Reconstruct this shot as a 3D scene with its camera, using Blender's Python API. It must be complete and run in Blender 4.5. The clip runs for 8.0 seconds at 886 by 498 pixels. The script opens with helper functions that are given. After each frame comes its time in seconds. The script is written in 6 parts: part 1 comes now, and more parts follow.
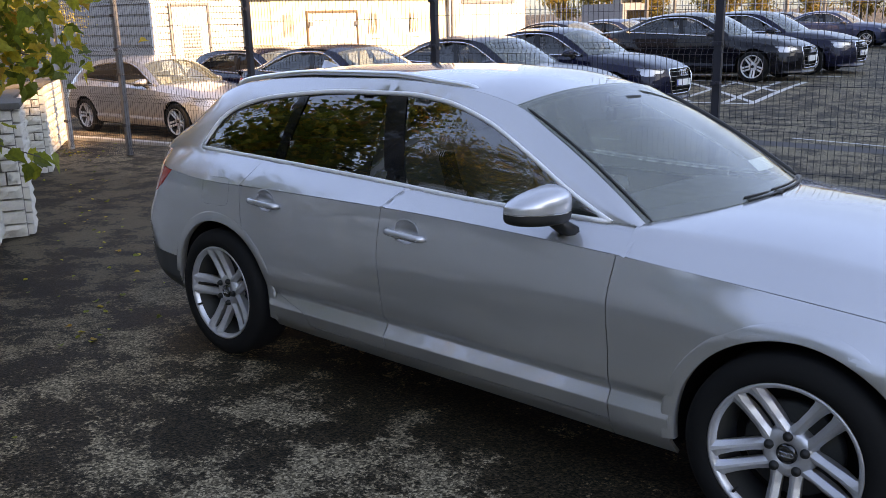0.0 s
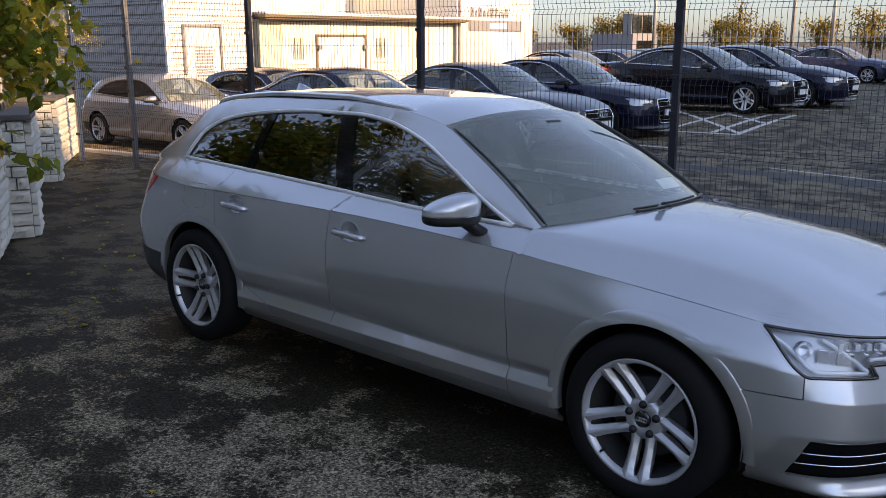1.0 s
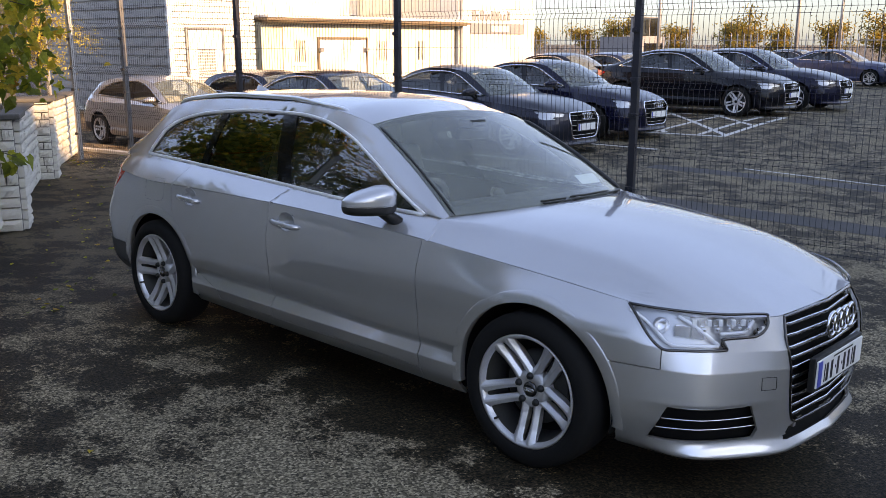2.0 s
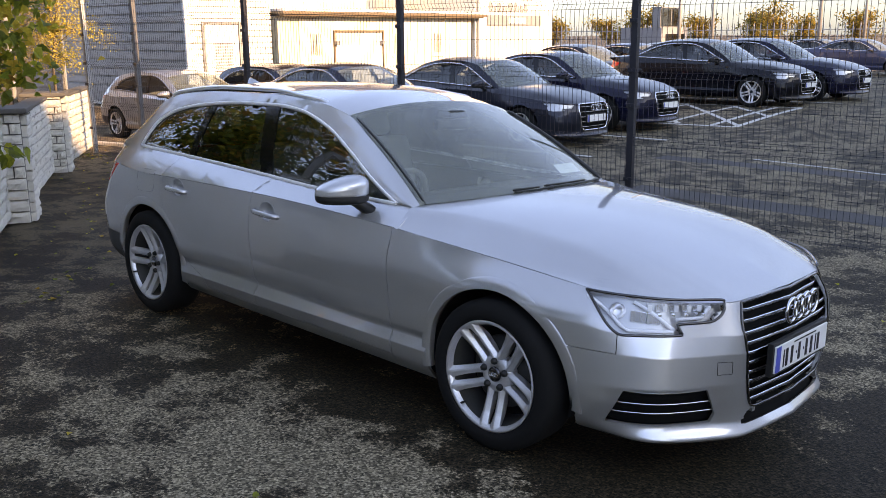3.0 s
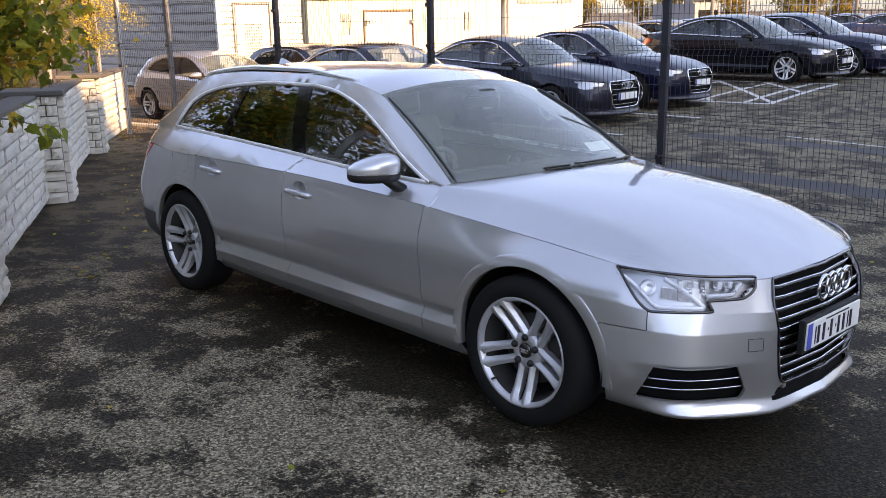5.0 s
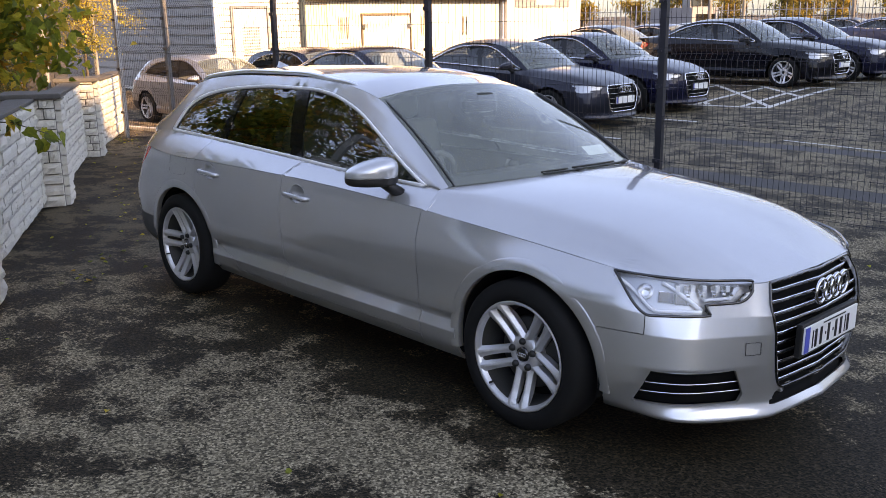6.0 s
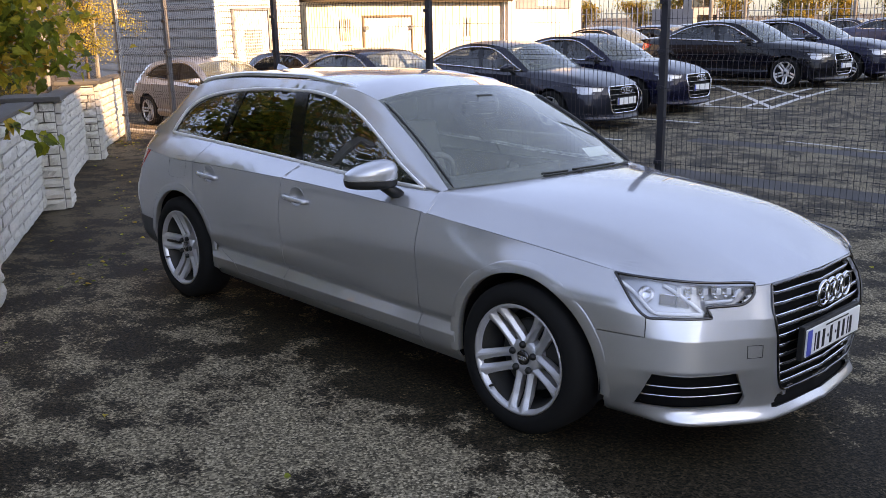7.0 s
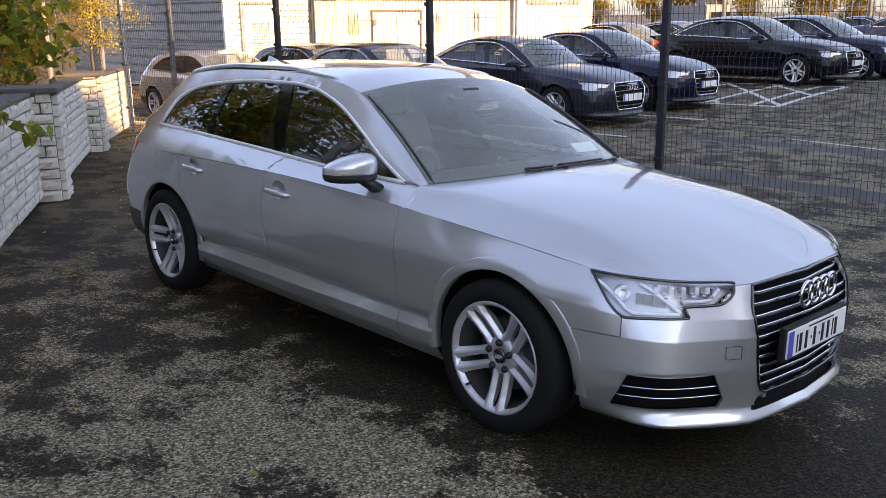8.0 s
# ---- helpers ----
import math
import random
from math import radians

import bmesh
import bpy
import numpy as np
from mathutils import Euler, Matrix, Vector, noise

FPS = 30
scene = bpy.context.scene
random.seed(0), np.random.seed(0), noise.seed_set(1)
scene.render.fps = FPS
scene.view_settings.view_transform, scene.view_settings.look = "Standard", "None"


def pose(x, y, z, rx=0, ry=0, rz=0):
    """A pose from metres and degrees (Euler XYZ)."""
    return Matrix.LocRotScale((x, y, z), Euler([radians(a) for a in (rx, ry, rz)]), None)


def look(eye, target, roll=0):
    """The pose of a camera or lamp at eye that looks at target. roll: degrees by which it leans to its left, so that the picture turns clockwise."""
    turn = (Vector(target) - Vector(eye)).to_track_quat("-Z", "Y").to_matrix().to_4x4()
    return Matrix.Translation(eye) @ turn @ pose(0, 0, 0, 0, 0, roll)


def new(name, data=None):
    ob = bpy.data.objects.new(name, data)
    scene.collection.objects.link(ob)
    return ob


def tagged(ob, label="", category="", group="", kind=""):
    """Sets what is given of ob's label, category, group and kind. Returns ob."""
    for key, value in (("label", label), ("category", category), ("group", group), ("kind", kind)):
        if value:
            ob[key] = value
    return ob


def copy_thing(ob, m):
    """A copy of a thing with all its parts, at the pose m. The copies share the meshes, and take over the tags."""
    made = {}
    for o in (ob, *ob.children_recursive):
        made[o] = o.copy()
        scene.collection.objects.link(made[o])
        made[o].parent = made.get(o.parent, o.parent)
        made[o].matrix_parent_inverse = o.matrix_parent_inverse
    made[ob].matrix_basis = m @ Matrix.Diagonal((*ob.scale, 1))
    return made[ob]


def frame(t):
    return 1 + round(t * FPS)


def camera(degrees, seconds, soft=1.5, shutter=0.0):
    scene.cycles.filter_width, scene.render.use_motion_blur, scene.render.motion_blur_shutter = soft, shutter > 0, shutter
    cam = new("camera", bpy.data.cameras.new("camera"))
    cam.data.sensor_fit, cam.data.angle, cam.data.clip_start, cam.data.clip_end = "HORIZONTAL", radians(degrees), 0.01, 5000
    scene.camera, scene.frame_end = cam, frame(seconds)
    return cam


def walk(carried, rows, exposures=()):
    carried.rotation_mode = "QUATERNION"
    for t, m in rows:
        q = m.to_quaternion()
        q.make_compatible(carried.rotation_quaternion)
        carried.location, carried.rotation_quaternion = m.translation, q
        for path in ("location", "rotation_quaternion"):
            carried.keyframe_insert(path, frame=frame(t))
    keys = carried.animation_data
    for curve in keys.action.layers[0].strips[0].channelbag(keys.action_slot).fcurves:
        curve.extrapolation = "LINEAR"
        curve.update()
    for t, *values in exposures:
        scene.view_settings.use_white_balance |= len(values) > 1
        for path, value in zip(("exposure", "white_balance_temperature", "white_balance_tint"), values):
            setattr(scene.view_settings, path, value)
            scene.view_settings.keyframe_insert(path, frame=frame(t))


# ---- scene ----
cam = camera(53.0, 8.0, soft=0.75)
PATH = [
    (0, (0.823, -3.388, 1.646), (-0.438, -1.922, 1.138), -1.4),
    (0.5, (1.158, -3.5, 1.659), (-0.116, -2.032, 1.189), -0.6),
    (1, (1.464, -3.607, 1.678), (0.175, -2.148, 1.222), -0.0),
    (1.5, (1.782, -3.691, 1.689), (0.478, -2.257, 1.194), 0.2),
    (2, (2.028, -3.593, 1.697), (0.715, -2.153, 1.245), 0.1),
    (3.5, (2.277, -3.478, 1.688), (0.902, -2.108, 1.203), -0.6),
    (4, (2.262, -3.485, 1.687), (0.871, -2.139, 1.185), -0.9),
    (4.5, (2.278, -3.511, 1.689), (0.887, -2.168, 1.178), -1.0),
    (6, (2.278, -3.511, 1.692), (0.89, -2.162, 1.189), -0.9),
    (6.5, (2.274, -3.501, 1.691), (0.882, -2.152, 1.196), -1.0),
    (7, (2.27, -3.487, 1.69), (0.878, -2.141, 1.191), -1.1),
    (7.5, (2.306, -3.422, 1.68), (0.906, -2.083, 1.181), -1.1),
    (8, (2.323, -3.336, 1.67), (0.914, -2.01, 1.162), -0.7),
]
EXPOSURES = [(0, 2.99, 37000, 33), (0.5, 2.42, 27000, 32), (1.0, 2.38, 27000, 32), (1.5, 2.86, 38000, 33), (2.0, 2.78, 35000, 33), (3.5, 3.07, 44000, 35), (4.5, 3.15, 55000, 36), (7.0, 2.97, 55000, 36), (8, 2.98, 55000, 36)]
walk(cam, [(t, look(eye, target, roll)) for t, eye, target, roll in PATH], EXPOSURES)

# ---- light ----
SUN_AZ, SUN_EL = radians(4.0), radians(22.0)      # the sun stands low over +x
world = bpy.data.worlds.new("sky")
scene.world = world
world.use_nodes = True
wn = world.node_tree.nodes
sky = wn.new("ShaderNodeTexSky")
sky.sky_type, sky.sun_disc = "NISHITA", False
sky.sun_elevation, sky.sun_rotation = SUN_EL, radians(90) - SUN_AZ
sky.air_density, sky.dust_density = 0.9, 0.45
sky.ozone_density = 2.0
wn["Background"].inputs["Strength"].default_value = 0.15
# a clear autumn day: pale low down, deep blue overhead
up, height, depth, deep = wn.new("ShaderNodeTexCoord"), wn.new("ShaderNodeSeparateXYZ"), wn.new("ShaderNodeValToRGB"), wn.new("ShaderNodeMix")
depth.color_ramp.elements[0].color, depth.color_ramp.elements[1].color = (0.092, 0.17, 0.37, 1), (0.33, 0.61, 0.92, 1)
depth.color_ramp.elements[1].position = 0.75
for z, tint in ((0.12, (0.14, 0.26, 0.49, 1)), (0.36, (0.28, 0.54, 0.88, 1))):
    depth.color_ramp.elements.new(z).color = tint
deep.data_type, deep.blend_type = "RGBA", "MULTIPLY"
deep.inputs[0].default_value = 1.0
for a, b in ((up.outputs["Generated"], height.inputs[0]), (height.outputs["Z"], depth.inputs[0]), (sky.outputs[0], deep.inputs[6]), (depth.outputs[0], deep.inputs[7]), (deep.outputs[2], wn["Background"].inputs[0])):
    world.node_tree.links.new(a, b)
sun_data = bpy.data.lights.new("sun", "SUN")
sun_data.energy, sun_data.angle, sun_data.color = 1.4, radians(0.55), (1.0, 1.0, 0.99)
sun = new("sun", sun_data)
to_sun = Vector((math.cos(SUN_EL) * math.cos(SUN_AZ), math.cos(SUN_EL) * math.sin(SUN_AZ), math.sin(SUN_EL)))
sun.matrix_basis = look(to_sun * 50, (0, 0, 0))

# ---- materials ----
def material(name, color, rough=0.6, metal=0.0, coat=0.0, coat_rough=0.03, spec=0.5):
    m = bpy.data.materials.new(name)
    m.use_nodes = True
    b = m.node_tree.nodes["Principled BSDF"]
    b.inputs["Base Color"].default_value = (*color, 1)
    b.inputs["Roughness"].default_value = rough
    b.inputs["Metallic"].default_value = metal
    b.inputs["Coat Weight"].default_value = coat
    b.inputs["Coat Roughness"].default_value = coat_rough
    b.inputs["Specular IOR Level"].default_value = spec
    return m


def add(m, kind, **inputs):
    n = m.node_tree.nodes.new("ShaderNode" + kind)
    for key, value in inputs.items():
        n.inputs[key.replace("_", " ")].default_value = value
    return n


def link(m, a, b):
    m.node_tree.links.new(a, b)


def noise_of(m, scale, detail=4.0, rough=0.55, space="Object"):
    c = add(m, "TexCoord")
    n = add(m, "TexNoise", Scale=scale, Detail=detail, Roughness=rough)
    link(m, c.outputs[space], n.inputs["Vector"])
    return n


def ramp(m, source, stops):
    r = add(m, "ValToRGB")
    el = r.color_ramp.elements
    while len(el) < len(stops):
        el.new(0.5)
    for e, (p, c) in zip(el, stops):
        e.position, e.color = p, (*c, 1)
    link(m, source, r.inputs["Fac"])
    return r


def mix(m, fac, a, b, mode="MIX"):
    x = m.node_tree.nodes.new("ShaderNodeMix")
    x.data_type, x.blend_type = "RGBA", mode
    for value, sock in ((fac, x.inputs[0]), (a, x.inputs[6]), (b, x.inputs[7])):
        if isinstance(value, (int, float)):
            sock.default_value = value
        elif isinstance(value, tuple):
            sock.default_value = (*value, 1)
        else:
            link(m, value, sock)
    return x.outputs[2]


def bump(m, height, strength, distance=0.01):
    b = add(m, "Bump", Strength=strength, Distance=distance)
    link(m, height, b.inputs["Height"])
    link(m, b.outputs["Normal"], m.node_tree.nodes["Principled BSDF"].inputs["Normal"])


def worn(name, a, b, scale, rough=(0.5, 0.8), metal=0.0, bumps=0.2, fine=0.0, distance=0.006, coat=0.0):
    """Two tones mixed by broad and fine noise, with relief."""
    m = material(name, a, rough[0], metal, coat)
    p = m.node_tree.nodes["Principled BSDF"]
    n1, n2 = noise_of(m, scale), noise_of(m, fine or scale * 9, 6.0, 0.65)
    c = mix(m, n1.outputs["Fac"], a, b)
    d = ramp(m, n2.outputs["Fac"], ((0.25, (0.78,) * 3), (0.75, (1.12,) * 3)))
    link(m, mix(m, 1.0, c, d.outputs["Color"], "MULTIPLY"), p.inputs["Base Color"])
    r = ramp(m, n1.outputs["Fac"], ((0.3, (rough[0],) * 3), (0.7, (rough[1],) * 3)))
    link(m, r.outputs["Color"], p.inputs["Roughness"])
    bump(m, n2.outputs["Fac"], bumps, distance)
    return m


def blob(m, at, radii, turn=0.0):
    """One at a place on the ground, falling to nothing at the radii."""
    c = add(m, "TexCoord")
    p = m.node_tree.nodes.new("ShaderNodeMapping")
    p.vector_type = "TEXTURE"
    p.inputs["Location"].default_value = (*at, 0)
    p.inputs["Rotation"].default_value = (0, 0, radians(turn))
    p.inputs["Scale"].default_value = (*radii, 1.0)
    flat = add(m, "VectorMath")
    flat.operation = "MULTIPLY"
    flat.inputs[1].default_value = (1, 1, 0)
    g = m.node_tree.nodes.new("ShaderNodeTexGradient")
    g.gradient_type = "SPHERICAL"
    link(m, c.outputs["Object"], p.inputs["Vector"])
    link(m, p.outputs[0], flat.inputs[0])
    link(m, flat.outputs[0], g.inputs["Vector"])
    return g.outputs["Fac"]


def plus(m, a, factor, b):
    """a * factor + b"""
    n = add(m, "Math")
    n.operation = "MULTIPLY_ADD"
    link(m, a, n.inputs[0])
    n.inputs[1].default_value = factor
    if isinstance(b, float):
        n.inputs[2].default_value = b
    else:
        link(m, b, n.inputs[2])
    return n.outputs[0]


def asphalt_material():
    m = material("asphalt", (0.06, 0.06, 0.06), 0.8, spec=0.1)
    p = m.node_tree.nodes["Principled BSDF"]
    grain = noise_of(m, 80.0, 4.0, 0.75)
    chips = add(m, "TexVoronoi", Scale=105.0)
    co = add(m, "TexCoord")
    link(m, co.outputs["Object"], chips.inputs["Vector"])
    patch = noise_of(m, 0.55, 2.0)
    broad, stain, ragged = noise_of(m, 0.35, 3.0), noise_of(m, 3.1, 8.0, 0.70), noise_of(m, 46.0, 5.0, 0.8)
    tone = ramp(m, broad.outputs["Fac"], ((0.3, (0.168, 0.126, 0.085)), (0.7, (0.215, 0.162, 0.112))))
    speck = ramp(m, chips.outputs["Color"], ((0.14, (0.12,) * 3), (0.48, (0.75,) * 3), (0.9, (2.5,) * 3)))
    c = mix(m, 0.85, tone.outputs["Color"], speck.outputs["Color"], "MULTIPLY")
    g = ramp(m, grain.outputs["Fac"], ((0.38, (0.22,) * 3), (0.60, (1.5,) * 3)))
    c = mix(m, 0.7, c, g.outputs["Color"], "MULTIPLY")
    # damp, dark blotches with ragged edges, plus painted shadow round the car's nose and beside it
    damp_shadow = plus(m, patch.outputs["Fac"], 0.30, plus(m, ragged.outputs["Fac"], 0.62, stain.outputs["Fac"]))
    for at, radii, turn, amount in (((1.5, 0.3), (1.9, 1.6), 0, 0.16), ((0.55, -0.40), (0.85, 0.62), -20, 0.34), ((-1.4, -0.65), (2.9, 0.65), 0, 0.16), ((0.0, -1.40), (0.62, 0.34), 15, -0.18),
                                    ((-2.6, -1.6), (1.3, 0.8), 20, 0.07), ((-2.15, -1.55), (0.42, 0.30), 0, 0.16), ((-0.75, -1.65), (0.95, 0.50), 35, -0.13),
                                    ((2.2, -1.2), (1.5, 0.9), 0, 0.16), ((-4.9, -0.85), (0.8, 0.35), -28, 0.14)):
        damp_shadow = plus(m, blob(m, at, radii, turn), amount, damp_shadow)
    damp_shadow_mask = ramp(m, damp_shadow, ((0.945, (0, 0, 0)), (0.985, (1, 1, 1))))
    # a smoother, brownish trodden strip along the wall
    trod = ramp(m, plus(m, stain.outputs["Fac"], 0.25, blob(m, (-7.2, 0.45), (5.6, 2.1), -28)), ((0.30, (0, 0, 0)), (0.62, (1, 1, 1))))
    smooth = mix(m, 0.55, (0.098, 0.072, 0.047), g.outputs["Color"], "MULTIPLY")
    c = mix(m, trod.outputs["Color"], c, smooth)
    c = mix(m, damp_shadow_mask.outputs["Color"], c, mix(m, 1.0, c, (0.14, 0.13, 0.12), "MULTIPLY"))
    link(m, c, p.inputs["Base Color"])
    r = ramp(m, damp_shadow_mask.outputs["Color"], ((0.0, (0.78,) * 3), (1.0, (0.66,) * 3)))
    link(m, r.outputs["Color"], p.inputs["Roughness"])
    bump(m, mix(m, 0.5, grain.outputs["Fac"], chips.outputs["Distance"]), 0.55, 0.006)
    return m


def glass_material(name, tint, ior=1.5, rough=0.0, film=0.0):
    m = bpy.data.materials.new(name)
    m.use_nodes = True
    m.node_tree.nodes.remove(m.node_tree.nodes["Principled BSDF"])
    t = add(m, "BsdfTransparent", Color=(*tint, 1))
    g = add(m, "BsdfGlossy", Color=(1, 1, 1, 1), Roughness=rough)
    # gloss grows towards grazing angles, alike from both sides of a pane
    lw = add(m, "LayerWeight", Blend=0.5)
    pw = add(m, "Math")
    pw.operation = "POWER"
    link(m, lw.outputs["Facing"], pw.inputs[0])
    pw.inputs[1].default_value = 5.0
    f = add(m, "Math")
    f.operation = "MULTIPLY_ADD"
    low = 1.7 * ((ior - 1) / (ior + 1)) ** 2
    link(m, pw.outputs[0], f.inputs[0])
    f.inputs[1].default_value, f.inputs[2].default_value = 1 - low, low
    if film:
        # a thin film of road dust, thickened to stand in for reflected sky haze
        dusty_veil = add(m, "BsdfDiffuse", Color=(0.52, 0.59, 0.50, 1))
        n = noise_of(m, 3.0, 5.0)
        d = add(m, "MixShader")
        link(m, ramp(m, n.outputs["Fac"], ((0.3, (film * 0.7,) * 3), (0.7, (film * 1.3,) * 3))).outputs["Color"], d.inputs[0])
        link(m, t.outputs[0], d.inputs[1])
        link(m, dusty_veil.outputs[0], d.inputs[2])
        t = d
    x = add(m, "MixShader")
    link(m, f.outputs[0], x.inputs[0])
    link(m, t.outputs[0], x.inputs[1])
    link(m, g.outputs[0], x.inputs[2])
    link(m, x.outputs[0], m.node_tree.nodes["Material Output"].inputs["Surface"])
    return m


def paint_material(name, color, metal, rough, coat=1.0, flake=0.0):
    m = material(name, color, rough, metal, coat, 0.02, 0.5 if coat > 0.6 else 0.2)
    p = m.node_tree.nodes["Principled BSDF"]
    dirt = noise_of(m, 2.2, 6.0, 0.65)
    fl = noise_of(m, 900.0, 2.0, 0.6)
    c = mix(m, ramp(m, dirt.outputs["Fac"], ((0.45, (0, 0, 0)), (0.8, (0.22,) * 3))).outputs["Color"], color, tuple(0.75 * v + 0.03 * min(1.0, 0.15 + 4 * max(color)) for v in color))
    c = mix(m, flake, c, ramp(m, fl.outputs["Fac"], ((0.3, (0.7,) * 3), (0.7, (1.25,) * 3))).outputs["Color"], "MULTIPLY")
    link(m, c, p.inputs["Base Color"])
    link(m, ramp(m, dirt.outputs["Fac"], ((0.3, (rough,) * 3), (0.8, (rough + 0.08,) * 3))).outputs["Color"], p.inputs["Roughness"])
    return m


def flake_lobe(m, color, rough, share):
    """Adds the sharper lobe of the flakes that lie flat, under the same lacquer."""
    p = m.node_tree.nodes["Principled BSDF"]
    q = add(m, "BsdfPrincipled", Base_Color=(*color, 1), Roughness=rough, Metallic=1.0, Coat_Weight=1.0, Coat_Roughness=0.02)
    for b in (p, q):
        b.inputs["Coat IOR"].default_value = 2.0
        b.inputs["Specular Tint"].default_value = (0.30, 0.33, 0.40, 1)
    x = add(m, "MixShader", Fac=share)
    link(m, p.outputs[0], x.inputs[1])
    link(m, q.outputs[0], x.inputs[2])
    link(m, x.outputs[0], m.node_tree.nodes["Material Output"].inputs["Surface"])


ASPHALT = asphalt_material()
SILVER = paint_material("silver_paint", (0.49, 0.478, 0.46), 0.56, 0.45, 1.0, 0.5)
# blue flakes over a warm base put the sky's reflection into the paint
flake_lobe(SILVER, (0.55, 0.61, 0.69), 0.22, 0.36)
SILVER_FAR = paint_material("pale_silver_paint", (0.42, 0.43, 0.45), 0.7, 0.35, 1.0, 0.3)
NAVY = paint_material("navy_paint", (0.002, 0.005, 0.022), 0.1, 0.2, 0.35)
BLACK_PAINT = paint_material("black_paint", (0.0015, 0.0018, 0.005), 0.0, 0.2, 0.35)
GREY_PAINT = paint_material("dark_grey_paint", (0.014, 0.018, 0.030), 0.4, 0.28, 0.5)
BLUE_GREY = paint_material("blue_grey_paint", (0.03, 0.05, 0.10), 0.4, 0.33, 0.5)
WHITE_PAINT = paint_material("white_paint", (0.75, 0.75, 0.75), 0.0, 0.35)
GLASS = glass_material("tinted_glass", (0.13, 0.15, 0.145), 1.95)
DOOR_GLASS = glass_material("green_tinted_glass", (0.30, 0.36, 0.33), 1.95)
SCREEN_GLASS = glass_material("windscreen_glass", (0.82, 0.88, 0.85), 1.55, 0.0, 0.17)
FAR_GLASS = glass_material("dark_side_glass", (0.30, 0.35, 0.38), 1.5)
LENS_GLASS = glass_material("clear_lens", (0.9, 0.92, 0.94), 1.5)
CHROME = material("chrome", (0.72, 0.73, 0.75), 0.12, 1.0)
TRIM = material("bright_anodised_trim", (0.88, 0.88, 0.88), 0.32, 0.35)
SATIN = material("satin_aluminium", (0.86, 0.86, 0.87), 0.34, 1.0)
ALLOY = worn("painted_alloy", (0.55, 0.55, 0.56), (0.62, 0.62, 0.63), 9.0, (0.26, 0.36), 0.6, 0.03, 300.0, 0.001, 0.6)
# much darker alloy for the barrel and disc behind the spokes
ALLOY_DARK = worn("dark_barrel_alloy", (0.030, 0.029, 0.028), (0.05, 0.048, 0.045), 12.0, (0.5, 0.7), 0.3, 0.05)
RUBBER = worn("tyre_rubber", (0.006, 0.006, 0.006), (0.011, 0.011, 0.0108), 6.0, (0.8, 0.95), 0, 0.15, 140.0, 0.002)
RUBBER.node_tree.nodes["Principled BSDF"].inputs["Specular IOR Level"].default_value = 0.2
BLACK_PLASTIC = worn("black_plastic", (0.006, 0.006, 0.006), (0.011, 0.011, 0.011), 8.0, (0.4, 0.6), 0, 0.1, 400.0, 0.001)
GLOSS_BLACK = material("gloss_black", (0.006, 0.006, 0.007), 0.08, 0.0, 1.0)
VALANCE = worn("dark_bumper_plastic", (0.030, 0.031, 0.033), (0.045, 0.046, 0.048), 7.0, (0.45, 0.6), 0, 0.1, 400.0, 0.001)
PILLAR = material("gloss_black_pillar", (0.004, 0.004, 0.005), 0.12, 0.0, 0.25, 0.05, 0.2)
# near-black, to paint the shade inside gaps, wells and grilles
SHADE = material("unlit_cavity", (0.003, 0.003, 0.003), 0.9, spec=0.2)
CABIN = worn("dark_cabin_trim", (0.13, 0.133, 0.135), (0.17, 0.17, 0.17), 14.0, (0.6, 0.85), 0, 0.2)
DASH = worn("black_dash_trim", (0.020, 0.020, 0.021), (0.03, 0.03, 0.03), 14.0, (0.6, 0.85), 0, 0.2)
CLOTH = worn("grey_seat_cloth", (0.19, 0.19, 0.19), (0.25, 0.25, 0.25), 20.0, (0.85, 0.95), 0, 0.3, 500.0, 0.002)
RED_LENS = material("red_lens", (0.78, 0.02, 0.014), 0.15, 0.0, 0.3)
REFLECTOR = material("lamp_reflector", (0.85, 0.86, 0.88), 0.22, 0.85)
LAMP_GREY = material("lamp_housing", (0.46, 0.465, 0.47), 0.30, 0.8)
WHITE_LENS = material("frosted_light_guide", (0.80, 0.82, 0.84), 0.25, 0.0, 0.6)
PLATE_WHITE = material("number_plate_white", (0.78, 0.78, 0.75), 0.35)
PLATE_BLUE = material("number_plate_blue", (0.02, 0.10, 0.45), 0.35)
INK = material("black_ink", (0.01, 0.01, 0.01), 0.5)
PAPER = material("paper_disc", (0.72, 0.75, 0.70), 0.7)
CHALK = material("white_marker", (0.22, 0.23, 0.24), 0.8)
STONE = worn("painted_split_stone", (0.53, 0.50, 0.45), (0.69, 0.655, 0.595), 3.0, (0.75, 0.92), 0, 0.6, 55.0, 0.012)
MORTAR = worn("pale_mortar", (0.15, 0.145, 0.14), (0.24, 0.235, 0.22), 5.0, (0.85, 0.95), 0, 0.5, 60.0, 0.008)
COPING = worn("grey_slate_coping", (0.06, 0.058, 0.055), (0.11, 0.105, 0.10), 4.0, (0.7, 0.9), 0, 0.4, 40.0)
FENCE_DARK = worn("dark_powder_coat", (0.012, 0.014, 0.022), (0.02, 0.022, 0.032), 5.0, (0.4, 0.6), 0.2, 0.1)
POST_PALE = worn("galvanised_steel", (0.34, 0.34, 0.34), (0.46, 0.46, 0.46), 7.0, (0.4, 0.6), 0.6, 0.1)
# lighter copy of the dark coat: sun on one post put into its colour
POST_GREY = worn("sunlit_grey_coat", (0.11, 0.11, 0.115), (0.17, 0.17, 0.172), 6.0, (0.45, 0.6), 0.3, 0.1)
KERB = worn("concrete_kerb", (0.36, 0.35, 0.33), (0.48, 0.47, 0.45), 3.0, (0.8, 0.95), 0, 0.4, 50.0)
